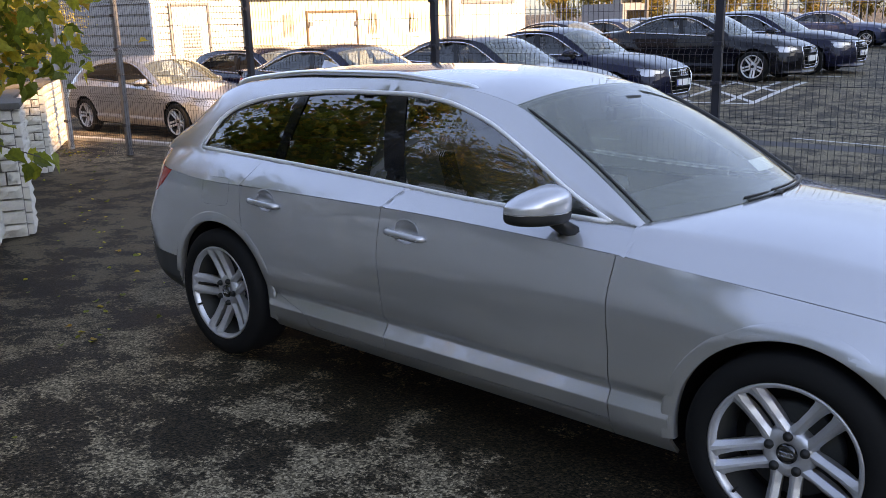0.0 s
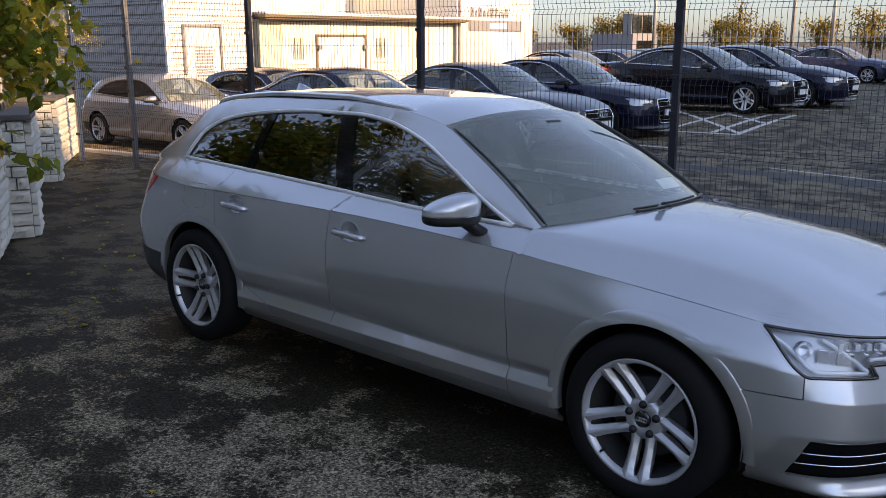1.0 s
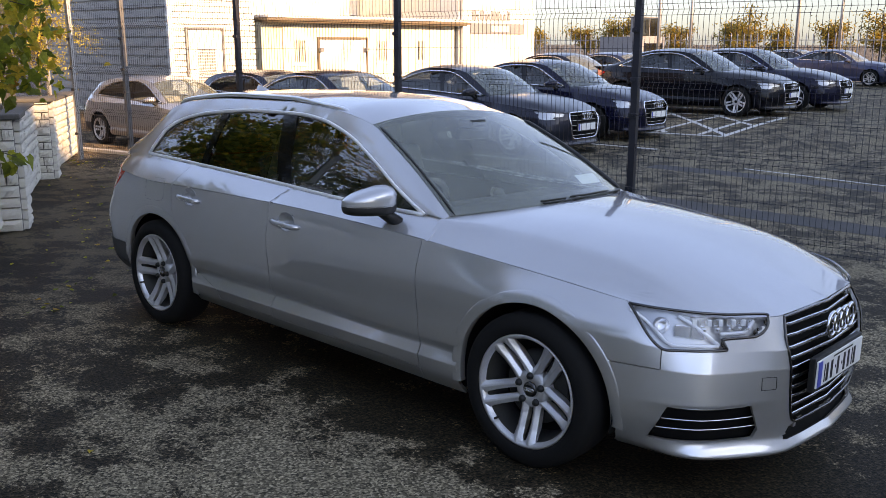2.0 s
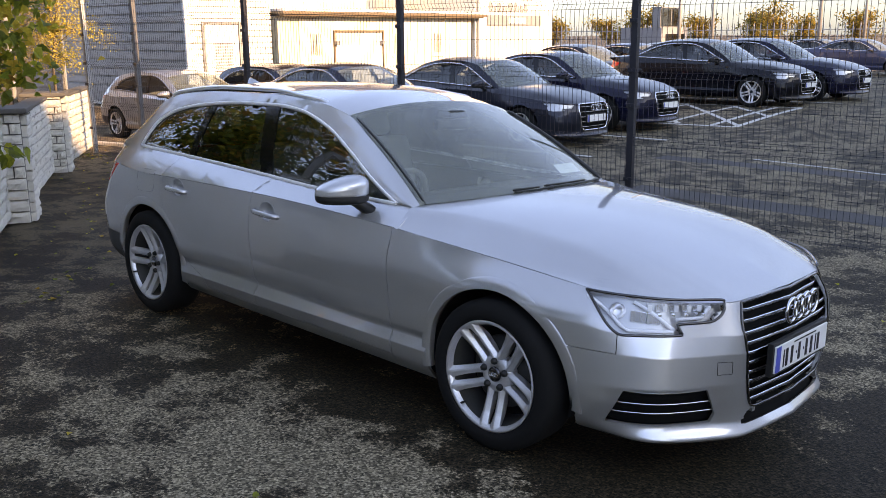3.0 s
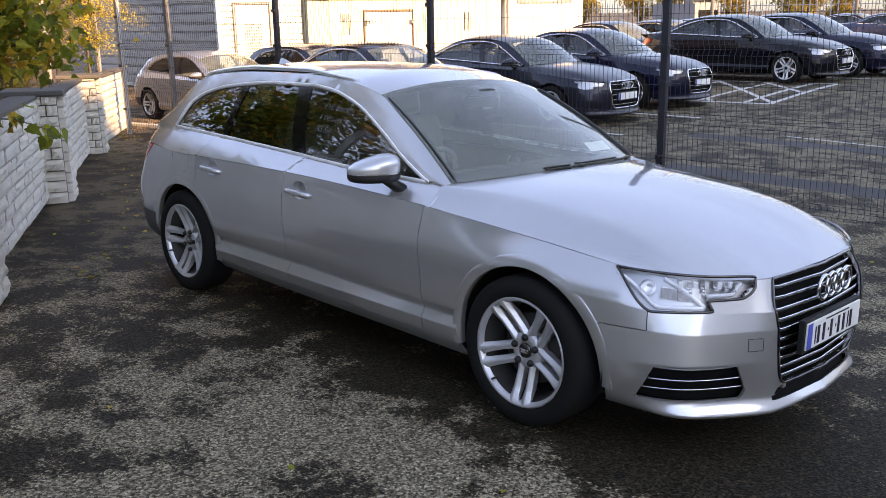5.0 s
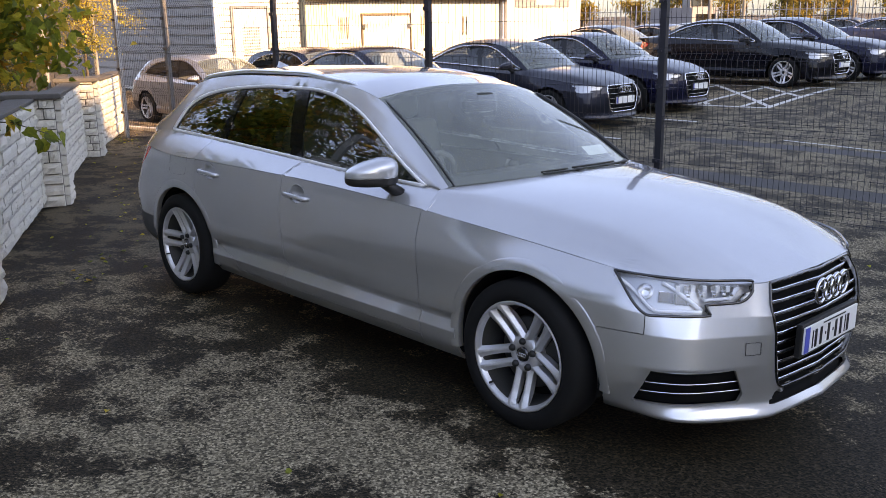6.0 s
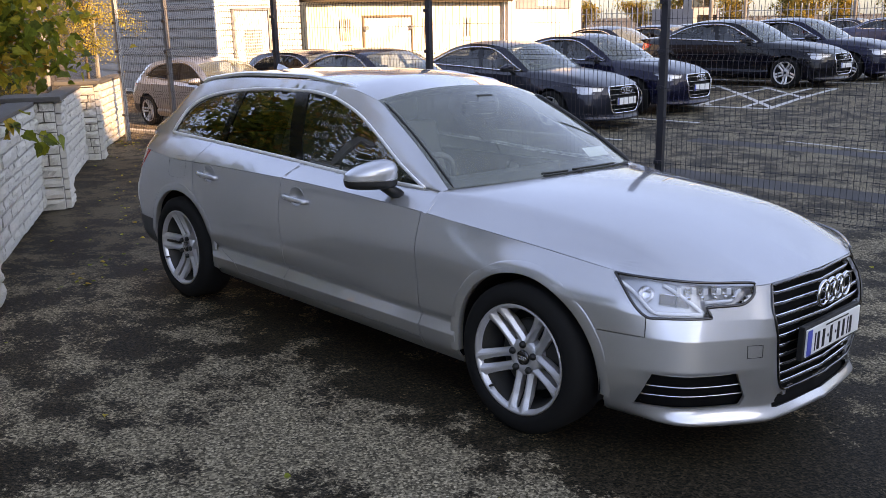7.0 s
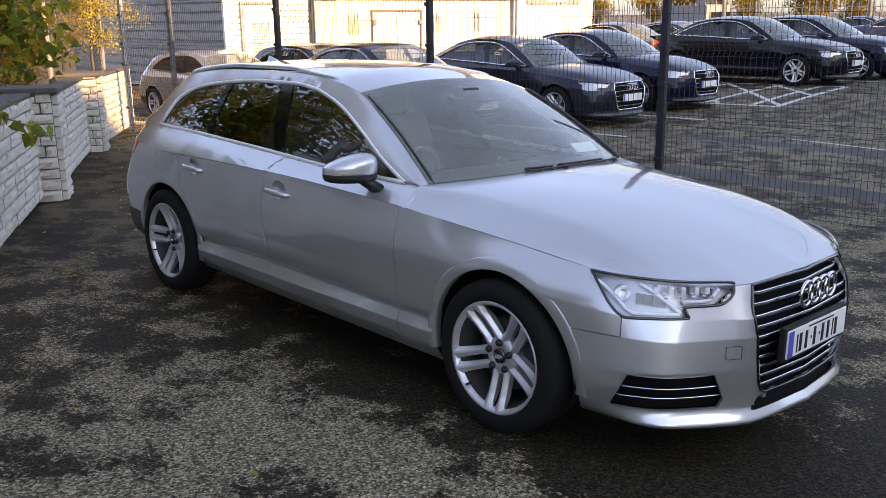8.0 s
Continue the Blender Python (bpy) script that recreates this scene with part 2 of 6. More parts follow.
CLADDING = worn("white_cladding", (0.74, 0.74, 0.73), (0.80, 0.80, 0.79), 0.6, (0.4, 0.55), 0, 0.05)
RENDER_CREAM = worn("cream_render", (0.70, 0.61, 0.45), (0.78, 0.70, 0.54), 0.8, (0.85, 0.95), 0, 0.25, 30.0)
RENDER_PALE = worn("pale_cream_render", (0.77, 0.72, 0.60), (0.83, 0.79, 0.68), 0.7, (0.85, 0.95), 0, 0.2, 30.0)
RENDER_WHITE = worn("white_render", (0.78, 0.77, 0.74), (0.84, 0.83, 0.80), 0.6, (0.8, 0.95), 0, 0.2, 30.0)
ROOF_EDGE = worn("brown_fascia", (0.13, 0.09, 0.06), (0.20, 0.15, 0.10), 3.0, (0.6, 0.8), 0, 0.2)
DOOR_WHITE = worn("white_steel_door", (0.74, 0.74, 0.74), (0.80, 0.80, 0.80), 1.2, (0.4, 0.5), 0, 0.05)
GRILLE_GREY = worn("grey_louvre", (0.22, 0.22, 0.22), (0.30, 0.30, 0.30), 3.0, (0.5, 0.7), 0.2, 0.1)
SIGN_GREY = worn("grey_sign", (0.20, 0.20, 0.21), (0.26, 0.26, 0.27), 2.0, (0.5, 0.7), 0, 0.1)
LINE_WHITE = worn("worn_road_paint", (0.40, 0.40, 0.39), (0.62, 0.62, 0.60), 2.0, (0.7, 0.9), 0, 0.4, 60.0)
TAR = worn("fresh_tar_patch", (0.022, 0.022, 0.023), (0.035, 0.035, 0.036), 2.0, (0.7, 0.85), 0, 0.5, 80.0)
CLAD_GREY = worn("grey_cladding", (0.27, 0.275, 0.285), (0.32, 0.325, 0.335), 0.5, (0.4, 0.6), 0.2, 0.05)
# for the added hall; pale, to bounce light onto the car's nose
SHADE_WALL = worn("pale_shade_wall", (0.68, 0.68, 0.67), (0.76, 0.76, 0.75), 0.4, (0.5, 0.7), 0.0, 0.1)
CHARCOAL = worn("charcoal_cladding", (0.035, 0.036, 0.040), (0.05, 0.051, 0.055), 0.7, (0.5, 0.7), 0.1, 0.1)
BARK = worn("brown_bark", (0.07, 0.055, 0.04), (0.13, 0.10, 0.075), 18.0, (0.85, 0.95), 0, 0.6, 90.0, 0.01)


def leaf_material(name, stops):
    m = material(name, (0.1, 0.1, 0.02), 0.55, spec=0.35)
    p = m.node_tree.nodes["Principled BSDF"]
    geo = add(m, "NewGeometry")
    col = ramp(m, geo.outputs["Random Per Island"], stops)
    vein = noise_of(m, 60.0, 4.0)
    c = mix(m, 1.0, col.outputs["Color"], ramp(m, vein.outputs["Fac"], ((0.3, (0.7,) * 3), (0.7, (1.2,) * 3))).outputs["Color"], "MULTIPLY")
    link(m, c, p.inputs["Base Color"])
    tr = add(m, "BsdfTranslucent")
    link(m, c, tr.inputs["Color"])
    x = add(m, "MixShader", Fac=0.5)
    link(m, p.outputs[0], x.inputs[1])
    link(m, tr.outputs[0], x.inputs[2])
    link(m, x.outputs[0], m.node_tree.nodes["Material Output"].inputs["Surface"])
    return m


MAPLE = leaf_material("maple_leaves", ((0.0, (0.09, 0.12, 0.02)), (0.45, (0.20, 0.23, 0.03)), (0.68, (0.42, 0.36, 0.045)), (0.86, (0.62, 0.38, 0.05)), (1.0, (0.48, 0.18, 0.03))))
GOLD = leaf_material("yellow_leaves", ((0.0, (0.45, 0.34, 0.07)), (0.5, (0.64, 0.50, 0.12)), (0.85, (0.72, 0.56, 0.18)), (1.0, (0.25, 0.22, 0.04))))
HEDGE = leaf_material("hedge_leaves", ((0.0, (0.05, 0.08, 0.015)), (0.5, (0.11, 0.14, 0.025)), (0.75, (0.34, 0.27, 0.04)), (1.0, (0.52, 0.31, 0.04))))
FAR_WOOD = leaf_material("autumn_wood", ((0.0, (0.10, 0.09, 0.03)), (0.4, (0.28, 0.19, 0.045)), (0.75, (0.46, 0.27, 0.05)), (1.0, (0.18, 0.18, 0.05))))


# ---- mesh tools ----
def mesh_of(name, verts, faces, mat, smooth=False):
    me = bpy.data.meshes.new(name)
    me.from_pydata([tuple(map(float, v)) for v in verts], [], [tuple(map(int, f)) for f in faces])
    me.materials.append(mat)
    if smooth:
        me.polygons.foreach_set("use_smooth", [True] * len(me.polygons))
    me.update()
    return me


def child(name, me, parent=None, label="", m=None):
    ob = new(name, me)
    if parent is not None:
        ob.parent = parent
    if m is not None:
        ob.matrix_basis = m
    if label:
        tagged(ob, label)
    return ob


def part(name, bm, mat, parent=None, label="", smooth=False, m=None):
    """Links a bmesh as one mesh object under a thing or a part."""
    me = bpy.data.meshes.new(name)
    bmesh.ops.recalc_face_normals(bm, faces=bm.faces)
    bm.to_mesh(me)
    bm.free()
    me.materials.append(mat)
    if smooth:
        me.polygons.foreach_set("use_smooth", [True] * len(me.polygons))
    return child(name, me, parent, label, m)


def thing(name, label, category, m=None, group="", kind=""):
    ob = tagged(new(name), label, category, group, kind)
    if m is not None:
        ob.matrix_basis = m
    return ob


def box(bm, x0, x1, y0, y1, z0, z1, bevel=0.0, m=None):
    made = bmesh.ops.create_cube(bm, size=1.0)["verts"]
    t = Matrix.Translation(((x0 + x1) / 2, (y0 + y1) / 2, (z0 + z1) / 2)) @ Matrix.Diagonal((abs(x1 - x0), abs(y1 - y0), abs(z1 - z0), 1))
    bmesh.ops.transform(bm, matrix=(m or Matrix()) @ t, verts=made)
    if bevel:
        edges = list({e for v in made for e in v.link_edges})
        bmesh.ops.bevel(bm, geom=edges, offset=bevel, segments=2, affect="EDGES", profile=0.6)
    return bm


def boxed(*args, **kw):
    return box(bmesh.new(), *args, **kw)


def lathe(profile, steps=48, axis="y", closed=False):
    """Verts and faces of a profile of (radius, along) turned about an axis."""
    v, f, n = [], [], len(profile)
    for k in range(steps):
        a = 2 * math.pi * k / steps
        for r, h in profile:
            v.append((r * math.cos(a), h, r * math.sin(a)) if axis == "y" else (r * math.cos(a), r * math.sin(a), h))
    for k in range(steps):
        for i in range(n if closed else n - 1):
            a, b = k * n + i, k * n + (i + 1) % n
            c, d = ((k + 1) % steps) * n + (i + 1) % n, ((k + 1) % steps) * n + i
            f.append((a, b, c, d))
    return v, f


def tube(points, radius, sides=8, flat=1.0, up=(0, 0, 1), caps=True):
    """A tube along points; radius may be a list; flat squeezes it along the second side axis."""
    pts = [Vector(p) for p in points]
    v, f = [], []
    for k, p in enumerate(pts):
        d = (pts[min(k + 1, len(pts) - 1)] - pts[max(k - 1, 0)]).normalized()
        side = d.cross(Vector(up))
        side = side.normalized() if side.length > 1e-5 else Vector((1, 0, 0))
        top = side.cross(d)
        r = radius[k] if isinstance(radius, (list, tuple)) else radius
        for s in range(sides):
            a = 2 * math.pi * (s + 0.5) / sides
            v.append(p + side * math.cos(a) * r + top * math.sin(a) * r * flat)
    for k in range(len(pts) - 1):
        for s in range(sides):
            a, b = k * sides + s, k * sides + (s + 1) % sides
            f.append((a, b, b + sides, a + sides))
    if caps:
        f.append(tuple(range(sides))[::-1])
        f.append(tuple(range((len(pts) - 1) * sides, len(pts) * sides)))
    return v, f


def merged(*shapes):
    v, f = [], []
    for sv, sf in shapes:
        n = len(v)
        v += list(sv)
        f += [tuple(i + n for i in face) for face in sf]
    return v, f


def moved(shape, m):
    return [m @ Vector(p) for p in shape[0]], shape[1]


def pchip(keys, values, at):
    """Smooth monotone interpolation along the first axis."""
    x, y, at = np.asarray(keys, float), np.asarray(values, float), np.asarray(at, float)
    h = np.diff(x).reshape((-1,) + (1,) * (y.ndim - 1))
    d = np.diff(y, axis=0) / h
    t = np.zeros_like(y)
    a, b = d[:-1], d[1:]
    w1, w2 = 2 * h[1:] + h[:-1], h[1:] + 2 * h[:-1]
    ok = a * b > 0
    t[1:-1] = np.where(ok, (w1 + w2) / np.where(ok, w1 / np.where(ok, a, 1) + w2 / np.where(ok, b, 1), 1), 0)
    t[0], t[-1] = d[0], d[-1]
    i = np.clip(np.searchsorted(x, at, side="right") - 1, 0, len(x) - 2)
    s = ((at - x[i]) / (x[i + 1] - x[i])).reshape((-1,) + (1,) * (y.ndim - 1))
    hh = h[i]
    return ((1 + 2 * s) * (1 - s) ** 2 * y[i] + s * (1 - s) ** 2 * hh * t[i] + s * s * (3 - 2 * s) * y[i + 1] + s * s * (s - 1) * hh * t[i + 1])


def curve(keys, at):
    """keys: rows of (x, value...); smooth values at the given x."""
    k = np.array(sorted(keys), float)
    v = pchip(k[:, 0], k[:, 1:], np.clip(np.atleast_1d(at), k[0, 0], k[-1, 0]))
    return v[:, 0] if v.shape[1] == 1 else v


# ---- ground ----
def ground_z(x, y):
    """The yard falls gently towards the lot and away behind the car, and rises again at the far bays."""
    across = float(curve([(-400, 0.17), (-6, 0.17), (-4.5, 0.13), (-0.86, 0.0), (1.2, -0.072), (2.2, -0.085), (8, -0.085), (16, 0.10), (900, 0.10)], [y])[0])
    def soft(v):
        v = min(max(v, 0.0), 1.0)
        return v * v * (3 - 2 * v)
    dip = 0.085 * soft((y - 4.0) / 0.8) * soft((-9.5 - x) / 1.5) * soft((8.5 - y) / 1.0)
    return across - 0.008 * min(max(0.0, -x - 3.0), 16.0) - dip


def build_ground():
    ys = [-400, -100, -30, -12] + [-8 + 0.5 * k for k in range(50)] + [18, 22, 30, 60, 150, 400, 900]
    xs = [-900, -200, -60, -30] + [-19 + k for k in range(25)] + [8, 15, 40, 200, 900]
    v = [(x, y, ground_z(x, y)) for y in ys for x in xs]
    n = len(xs)
    f = [(a * n + b, a * n + b + 1, (a + 1) * n + b + 1, (a + 1) * n + b) for a in range(len(ys) - 1) for b in range(n - 1)]
    tagged(new("ground", mesh_of("ground", v, f, ASPHALT, True)), "worn dark grey asphalt with damp blotches and painted shadow by the car", "ground", kind="structure")


def strip(a, b, width, lift, mat, name, label, group="", category="marking"):
    """A painted or laid band on the ground from a to b."""
    a, b = Vector(a), Vector(b)
    d = (b - a).normalized()
    s = Vector((-d.y, d.x)) * width / 2
    n = max(2, int((b - a).length / 0.6))
    v, f = [], []
    for k in range(n + 1):
        p = a.lerp(b, k / n)
        for q in (p - s, p + s):
            v.append((q.x, q.y, ground_z(q.x, q.y) + lift))
    f = [(2 * k, 2 * k + 1, 2 * k + 3, 2 * k + 2) for k in range(n)]
    return tagged(new(name, mesh_of(name, v, f, mat)), label, category, group, "structure")


build_ground()
for a, b, w in (((-5.34, 12.25), (-5.80, 16.36), 0.12), ((-9.0, 12.0), (-5.34, 12.25), 0.12), ((-10.4, 15.95), (-5.80, 16.36), 0.12),
                ((-8.39, 15.93), (-5.34, 12.40), 0.11), ((-7.33, 16.07), (-5.62, 14.21), 0.11), ((-6.80, 12.32), (-7.15, 16.1), 0.11),
                ((-5.85, 12.32), (-6.28, 16.2), 0.11), ((-9.6, 15.9), (-6.55, 12.3), 0.11), ((-8.0, 12.2), (-8.35, 15.95), 0.11),
                ((-10.5, 10.2), (-5.5, 10.1), 0.10), ((-10.5, 7.7), (-5.4, 7.7), 0.10), ((-10.4, 18.1), (-5.6, 18.2), 0.10),
                ((-3.4, 8.86), (3.0, 7.9), 0.05), ((-4.2, 22.0), (6.0, 21.0), 0.10), ((-3.0, 27.0), (9.0, 26.0), 0.12)):
    strip(a, b, w, 0.005, LINE_WHITE, "road_line", "worn white painted line on asphalt", "bay lines", "line")
for a, b, w in (((-4.6, 8.3), (8.0, 8.0), 0.42), ((-3.4, 5.6), (8.0, 5.2), 0.5)):
    strip(a, b, w, 0.004, TAR, "tar_patch", "dark tar band patched into asphalt", "tar patches", "patch")

# ---- fence of folded wire mesh along the lot ----
FA, FD = Vector((-10.60, 3.20, 0)), Vector((0.9965, 0.0834, 0))
FN = Vector((-FD.y, FD.x, 0))
FOLDS = (0.10, 0.80, 1.43, 2.08)
FENCE_TOP = 2.45


def wire_panel(length, pitch=0.05):
    """One panel: upright wires with V folds, and pairs of level wires at each fold."""
    shapes = []
    prof = [(0.0, 0.02)]
    for zf in FOLDS:
        prof += [(0.0, zf - 0.05), (0.035, zf), (0.0, zf + 0.05)]
    prof += [(0.0, FENCE_TOP)]
    n = int(length / pitch)
    for k in range(n + 1):
        x = k * length / n
        shapes.append(tube([(x, o, z) for o, z in prof], 0.0025, 4, up=(1, 0, 0)))
    for zf in FOLDS:
        for o, z in ((0.0, zf - 0.05), (0.035, zf), (0.0, zf + 0.05)):
            shapes.append(tube([(0, o - 0.006, z), (length, o - 0.006, z)], 0.0027, 4))
    for z in (0.42, 1.12, 1.75, 2.36):
        shapes.append(tube([(0, -0.006, z), (length, -0.006, z)], 0.0028, 4))
    v, f = merged(*shapes)
    return mesh_of("wire_panel", v, f, FENCE_DARK)


def fence_post(mat):
    bm = boxed(-0.032, 0.032, -0.032, 0.032, 0.0, FENCE_TOP + 0.06, bevel=0.005)
    me = bpy.data.meshes.new("fence_post")
    bm.to_mesh(me)
    bm.free()
    me.materials.append(mat)
    return me


def clamp_mesh():
    bm = bmesh.new()
    box(bm, -0.04, 0.04, -0.05, -0.032, -0.02, 0.02, 0.004)
    box(bm, -0.008, 0.008, -0.06, -0.05, -0.008, 0.008, 0.002)
    me = bpy.data.meshes.new("clamp")
    bm.to_mesh(me)
    bm.free()
    me.materials.append(FENCE_DARK)
    return me


def build_fence():
    run = thing("mesh_fence", "dark powder-coated folded wire mesh fence", "fence")
    ang = math.degrees(math.atan2(FD.y, FD.x))
    stops = (-1.42, 0.0, 2.60, 5.35, 8.28, 11.1, 13.9)
    post_me, pale_me, grey_me, clamp_me = fence_post(FENCE_DARK), fence_post(POST_PALE), fence_post(POST_GREY), clamp_mesh()
    for k, s in enumerate(stops):
        p = FA + FD * s
        z = ground_z(p.x, p.y)
        post = child("post", (pale_me, grey_me)[k] if k < 2 else post_me, run, m=pose(p.x, p.y, z, 0, 0, ang))
        for h in (0.42, 1.12, 1.45, 1.9):
            child("clamp", clamp_me, post, m=pose(0, 0, h))
        if k + 1 < len(stops):
            length = stops[k + 1] - s - 0.07
            q = p + FD * 0.035 - FN * 0.036
            tagged(child("wire_panel", wire_panel(length), run, m=pose(q.x, q.y, z, 0, 0, ang)), kind="stuff")


build_fence()
KERB_LINE = [(-14.5, 3.45), (-12.8, 3.75), (-10.9, 4.0), (-9.5, 4.12)]


def build_kerb():
    for a, b in zip(KERB_LINE, KERB_LINE[1:]):
        a, b = Vector((*a, 0)), Vector((*b, 0))
        n = max(1, round((b - a).length / 0.91))
        for k in range(n):
            p, q = a.lerp(b, k / n), a.lerp(b, (k + 1) / n)
            length = (q - p).length
            bm = boxed(0.004, length - 0.004, 0.0, 0.125, -0.1, 0.055, bevel=0.012)
            ob = part("kerb_stone", bm, KERB)
            ob.matrix_basis = pose(p.x, p.y, ground_z(p.x, p.y), 0, 0, math.degrees(math.atan2(q.y - p.y, q.x - p.x)))
            tagged(ob, "pale concrete kerb stone along the lot", "kerb", "kerb stones", "structure")


build_kerb()

# ---- retaining wall of split stone with piers ----
WALL = [(7.0, -7.72), (2.0, -5.00), (-3.44, -2.05), (-6.79, -0.23), (-10.36, 1.70), (-13.35, 3.72)]
WALL_H = 0.98


def wall_frames():
    """Segments of the wall: start, unit direction, outward normal (towards the road), length."""
    for a, b in zip(WALL, WALL[1:]):
        a, b = Vector((*a, 0)), Vector((*b, 0))
        d = (b - a).normalized()
        yield a, d, Vector((-d.y, d.x, 0)) * -1, (b - a).length


def build_wall_core():
    for k, (a, d, n, length) in enumerate(wall_frames()):
        ang = math.degrees(math.atan2(d.y, d.x))
        wall = part("wall_%d" % (k + 1), boxed(-0.03, length + 0.03, 0.03, 0.19, -0.3, WALL_H, bevel=0.01), MORTAR)
        wall.matrix_basis = pose(a.x, a.y, max(-0.2, ground_z(*(a + d * length / 2).xy)), 0, 0, ang)
        tagged(wall, "retaining wall of pale split-faced stone blocks", "wall", "retaining wall", "structure")
        cop = part("coping", boxed(-0.01, length + 0.01, -0.03, 0.21, WALL_H + 0.002, WALL_H + 0.038, bevel=0.008), COPING, wall, "dark grey coping")
        yield wall, length, d, n, a


WALL_PARTS = list(build_wall_core())
PIERS = [(-3.46, -2.09), (-6.81, -0.27), (-10.38, 1.655)]


def build_piers():
    out = []
    for x, y in PIERS:
        ang = 152.0
        p = part("pier", boxed(-0.19, 0.19, -0.24, 0.2, -0.3, WALL_H + 0.07, bevel=0.01), MORTAR)
        p.matrix_basis = pose(x, y, ground_z(x, y), 0, 0, ang)
        tagged(p, "square pier of pale split stone in the wall", "pier", "wall piers", "structure")
        part("cap", boxed(-0.27, 0.27, -0.31, 0.27, WALL_H + 0.072, WALL_H + 0.125, bevel=0.014), COPING, p, "dark grey cap stone")
        out.append(p)
    return out


PIER_OBS = build_piers()


def build_bank_fence():
    """A second mesh fence stands on the bank behind the wall."""
    run = thing("bank_fence", "dark mesh fence with pale posts on the bank", "fence")
    post_me, close = fence_post(POST_PALE), {}
    for k, (wall, length, d, n, a) in enumerate(WALL_PARTS):
        ang = math.degrees(math.atan2(d.y, d.x))
        p = a - n * 0.42
        z = max(-0.2, ground_z(p.x, p.y)) + 0.55
        tagged(child("wire_panel", wire_panel(length - 0.07, 0.045), run, m=pose(p.x + d.x * 0.035, p.y + d.y * 0.035, z, 0, 0, ang)), kind="stuff")
        child("post", post_me, run, m=pose(p.x, p.y, z - 0.5, 0, 0, ang))
    p = p + d * length
    child("post", post_me, run, m=pose(p.x, p.y, z - 0.5, 0, 0, ang))


build_bank_fence()

# ---- buildings beyond the lot ----
BX = -18.3


def ribbed(name, length, height, pitch, depth, mat):
    """Level cladding ribs on a wall that runs along x, facing -y."""
    v, f = [], []
    n = int(height / pitch)
    prof = []
    for k in range(n):
        z = k * pitch
        prof += [(0.0, z), (0.0, z + pitch * 0.20), (-depth, z + pitch * 0.21), (-depth, z + pitch * 0.98)]
    prof.append((0.0, n * pitch))
    for x in (0.0, length):
        v += [(x, o, z) for o, z in prof]
    m = len(prof)
    f = [(i, m + i, m + i + 1, i + 1) for i in range(m - 1)]
    return mesh_of(name, v, f, mat)


def build_clad_building():
    b = thing("clad_warehouse", "white ribbed metal clad warehouse, one side coloured grey for shade", "building")
    part("wall", boxed(-16, -0.06, 0.06, 2.52, -0.2, 6.5), CLADDING, b)
    # the grey puts this side's shade into its colour
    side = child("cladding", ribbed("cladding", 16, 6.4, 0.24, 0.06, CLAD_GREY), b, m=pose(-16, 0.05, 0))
    front = child("cladding", ribbed("cladding", 2.56, 6.4, 0.15, 0.06, CLADDING), b, m=pose(-0.05, 0.02, 0, 0, 0, 90))
    part("corner_trim", boxed(-0.07, 0.03, -0.02, 0.1, 0, 6.4, bevel=0.01), CLADDING, b)
    door = part("door", boxed(-0.02, 0.06, 0.52, 1.50, 0.0, 2.12, bevel=0.01), DOOR_WHITE, b, "white steel door with a louvred panel")
    part("door_frame", boxed(-0.02, 0.08, 0.44, 0.50, 0.0, 2.2, bevel=0.008), GRILLE_GREY, door)
    part("door_frame", boxed(-0.02, 0.08, 1.52, 1.58, 0.0, 2.2, bevel=0.008), GRILLE_GREY, door)
    part("door_frame", boxed(-0.02, 0.08, 0.505, 1.515, 2.14, 2.2, bevel=0.008), GRILLE_GREY, door)
    for k in range(16):
        part("slat", boxed(0.065, 0.08, 0.76, 1.28, 0.45 + k * 0.078, 0.49 + k * 0.078), CLAD_GREY, door)
    part("parapet", boxed(-16.1, 0.06, -0.02, 2.6, 6.4, 6.6, bevel=0.02), ROOF_EDGE, b)
    b.matrix_basis = pose(BX, 8.58, -0.12)


def louvred_window(b, y0, y1, z0, z1):
    w = part("window", boxed(-0.03, 0.012, y0, y1, z0, z1), GRILLE_GREY, b, "louvred window")
    part("frame", boxed(-0.02, 0.04, y0 - 0.05, y0, z0 - 0.05, z1 + 0.05, bevel=0.006), RENDER_WHITE, w)
    part("frame", boxed(-0.02, 0.04, y1, y1 + 0.05, z0 - 0.05, z1 + 0.05, bevel=0.006), RENDER_WHITE, w)
    part("sill", boxed(-0.02, 0.08, y0 - 0.08, y1 + 0.08, z0 - 0.12, z0 - 0.052, bevel=0.008), RENDER_WHITE, w)
    n = int((y1 - y0) / 0.07)
    for k in range(n):
        part("bar", boxed(0.014, 0.03, y0 + (k + 0.2) * 0.07, y0 + (k + 0.65) * 0.07, z0, z1), SIGN_GREY, w)


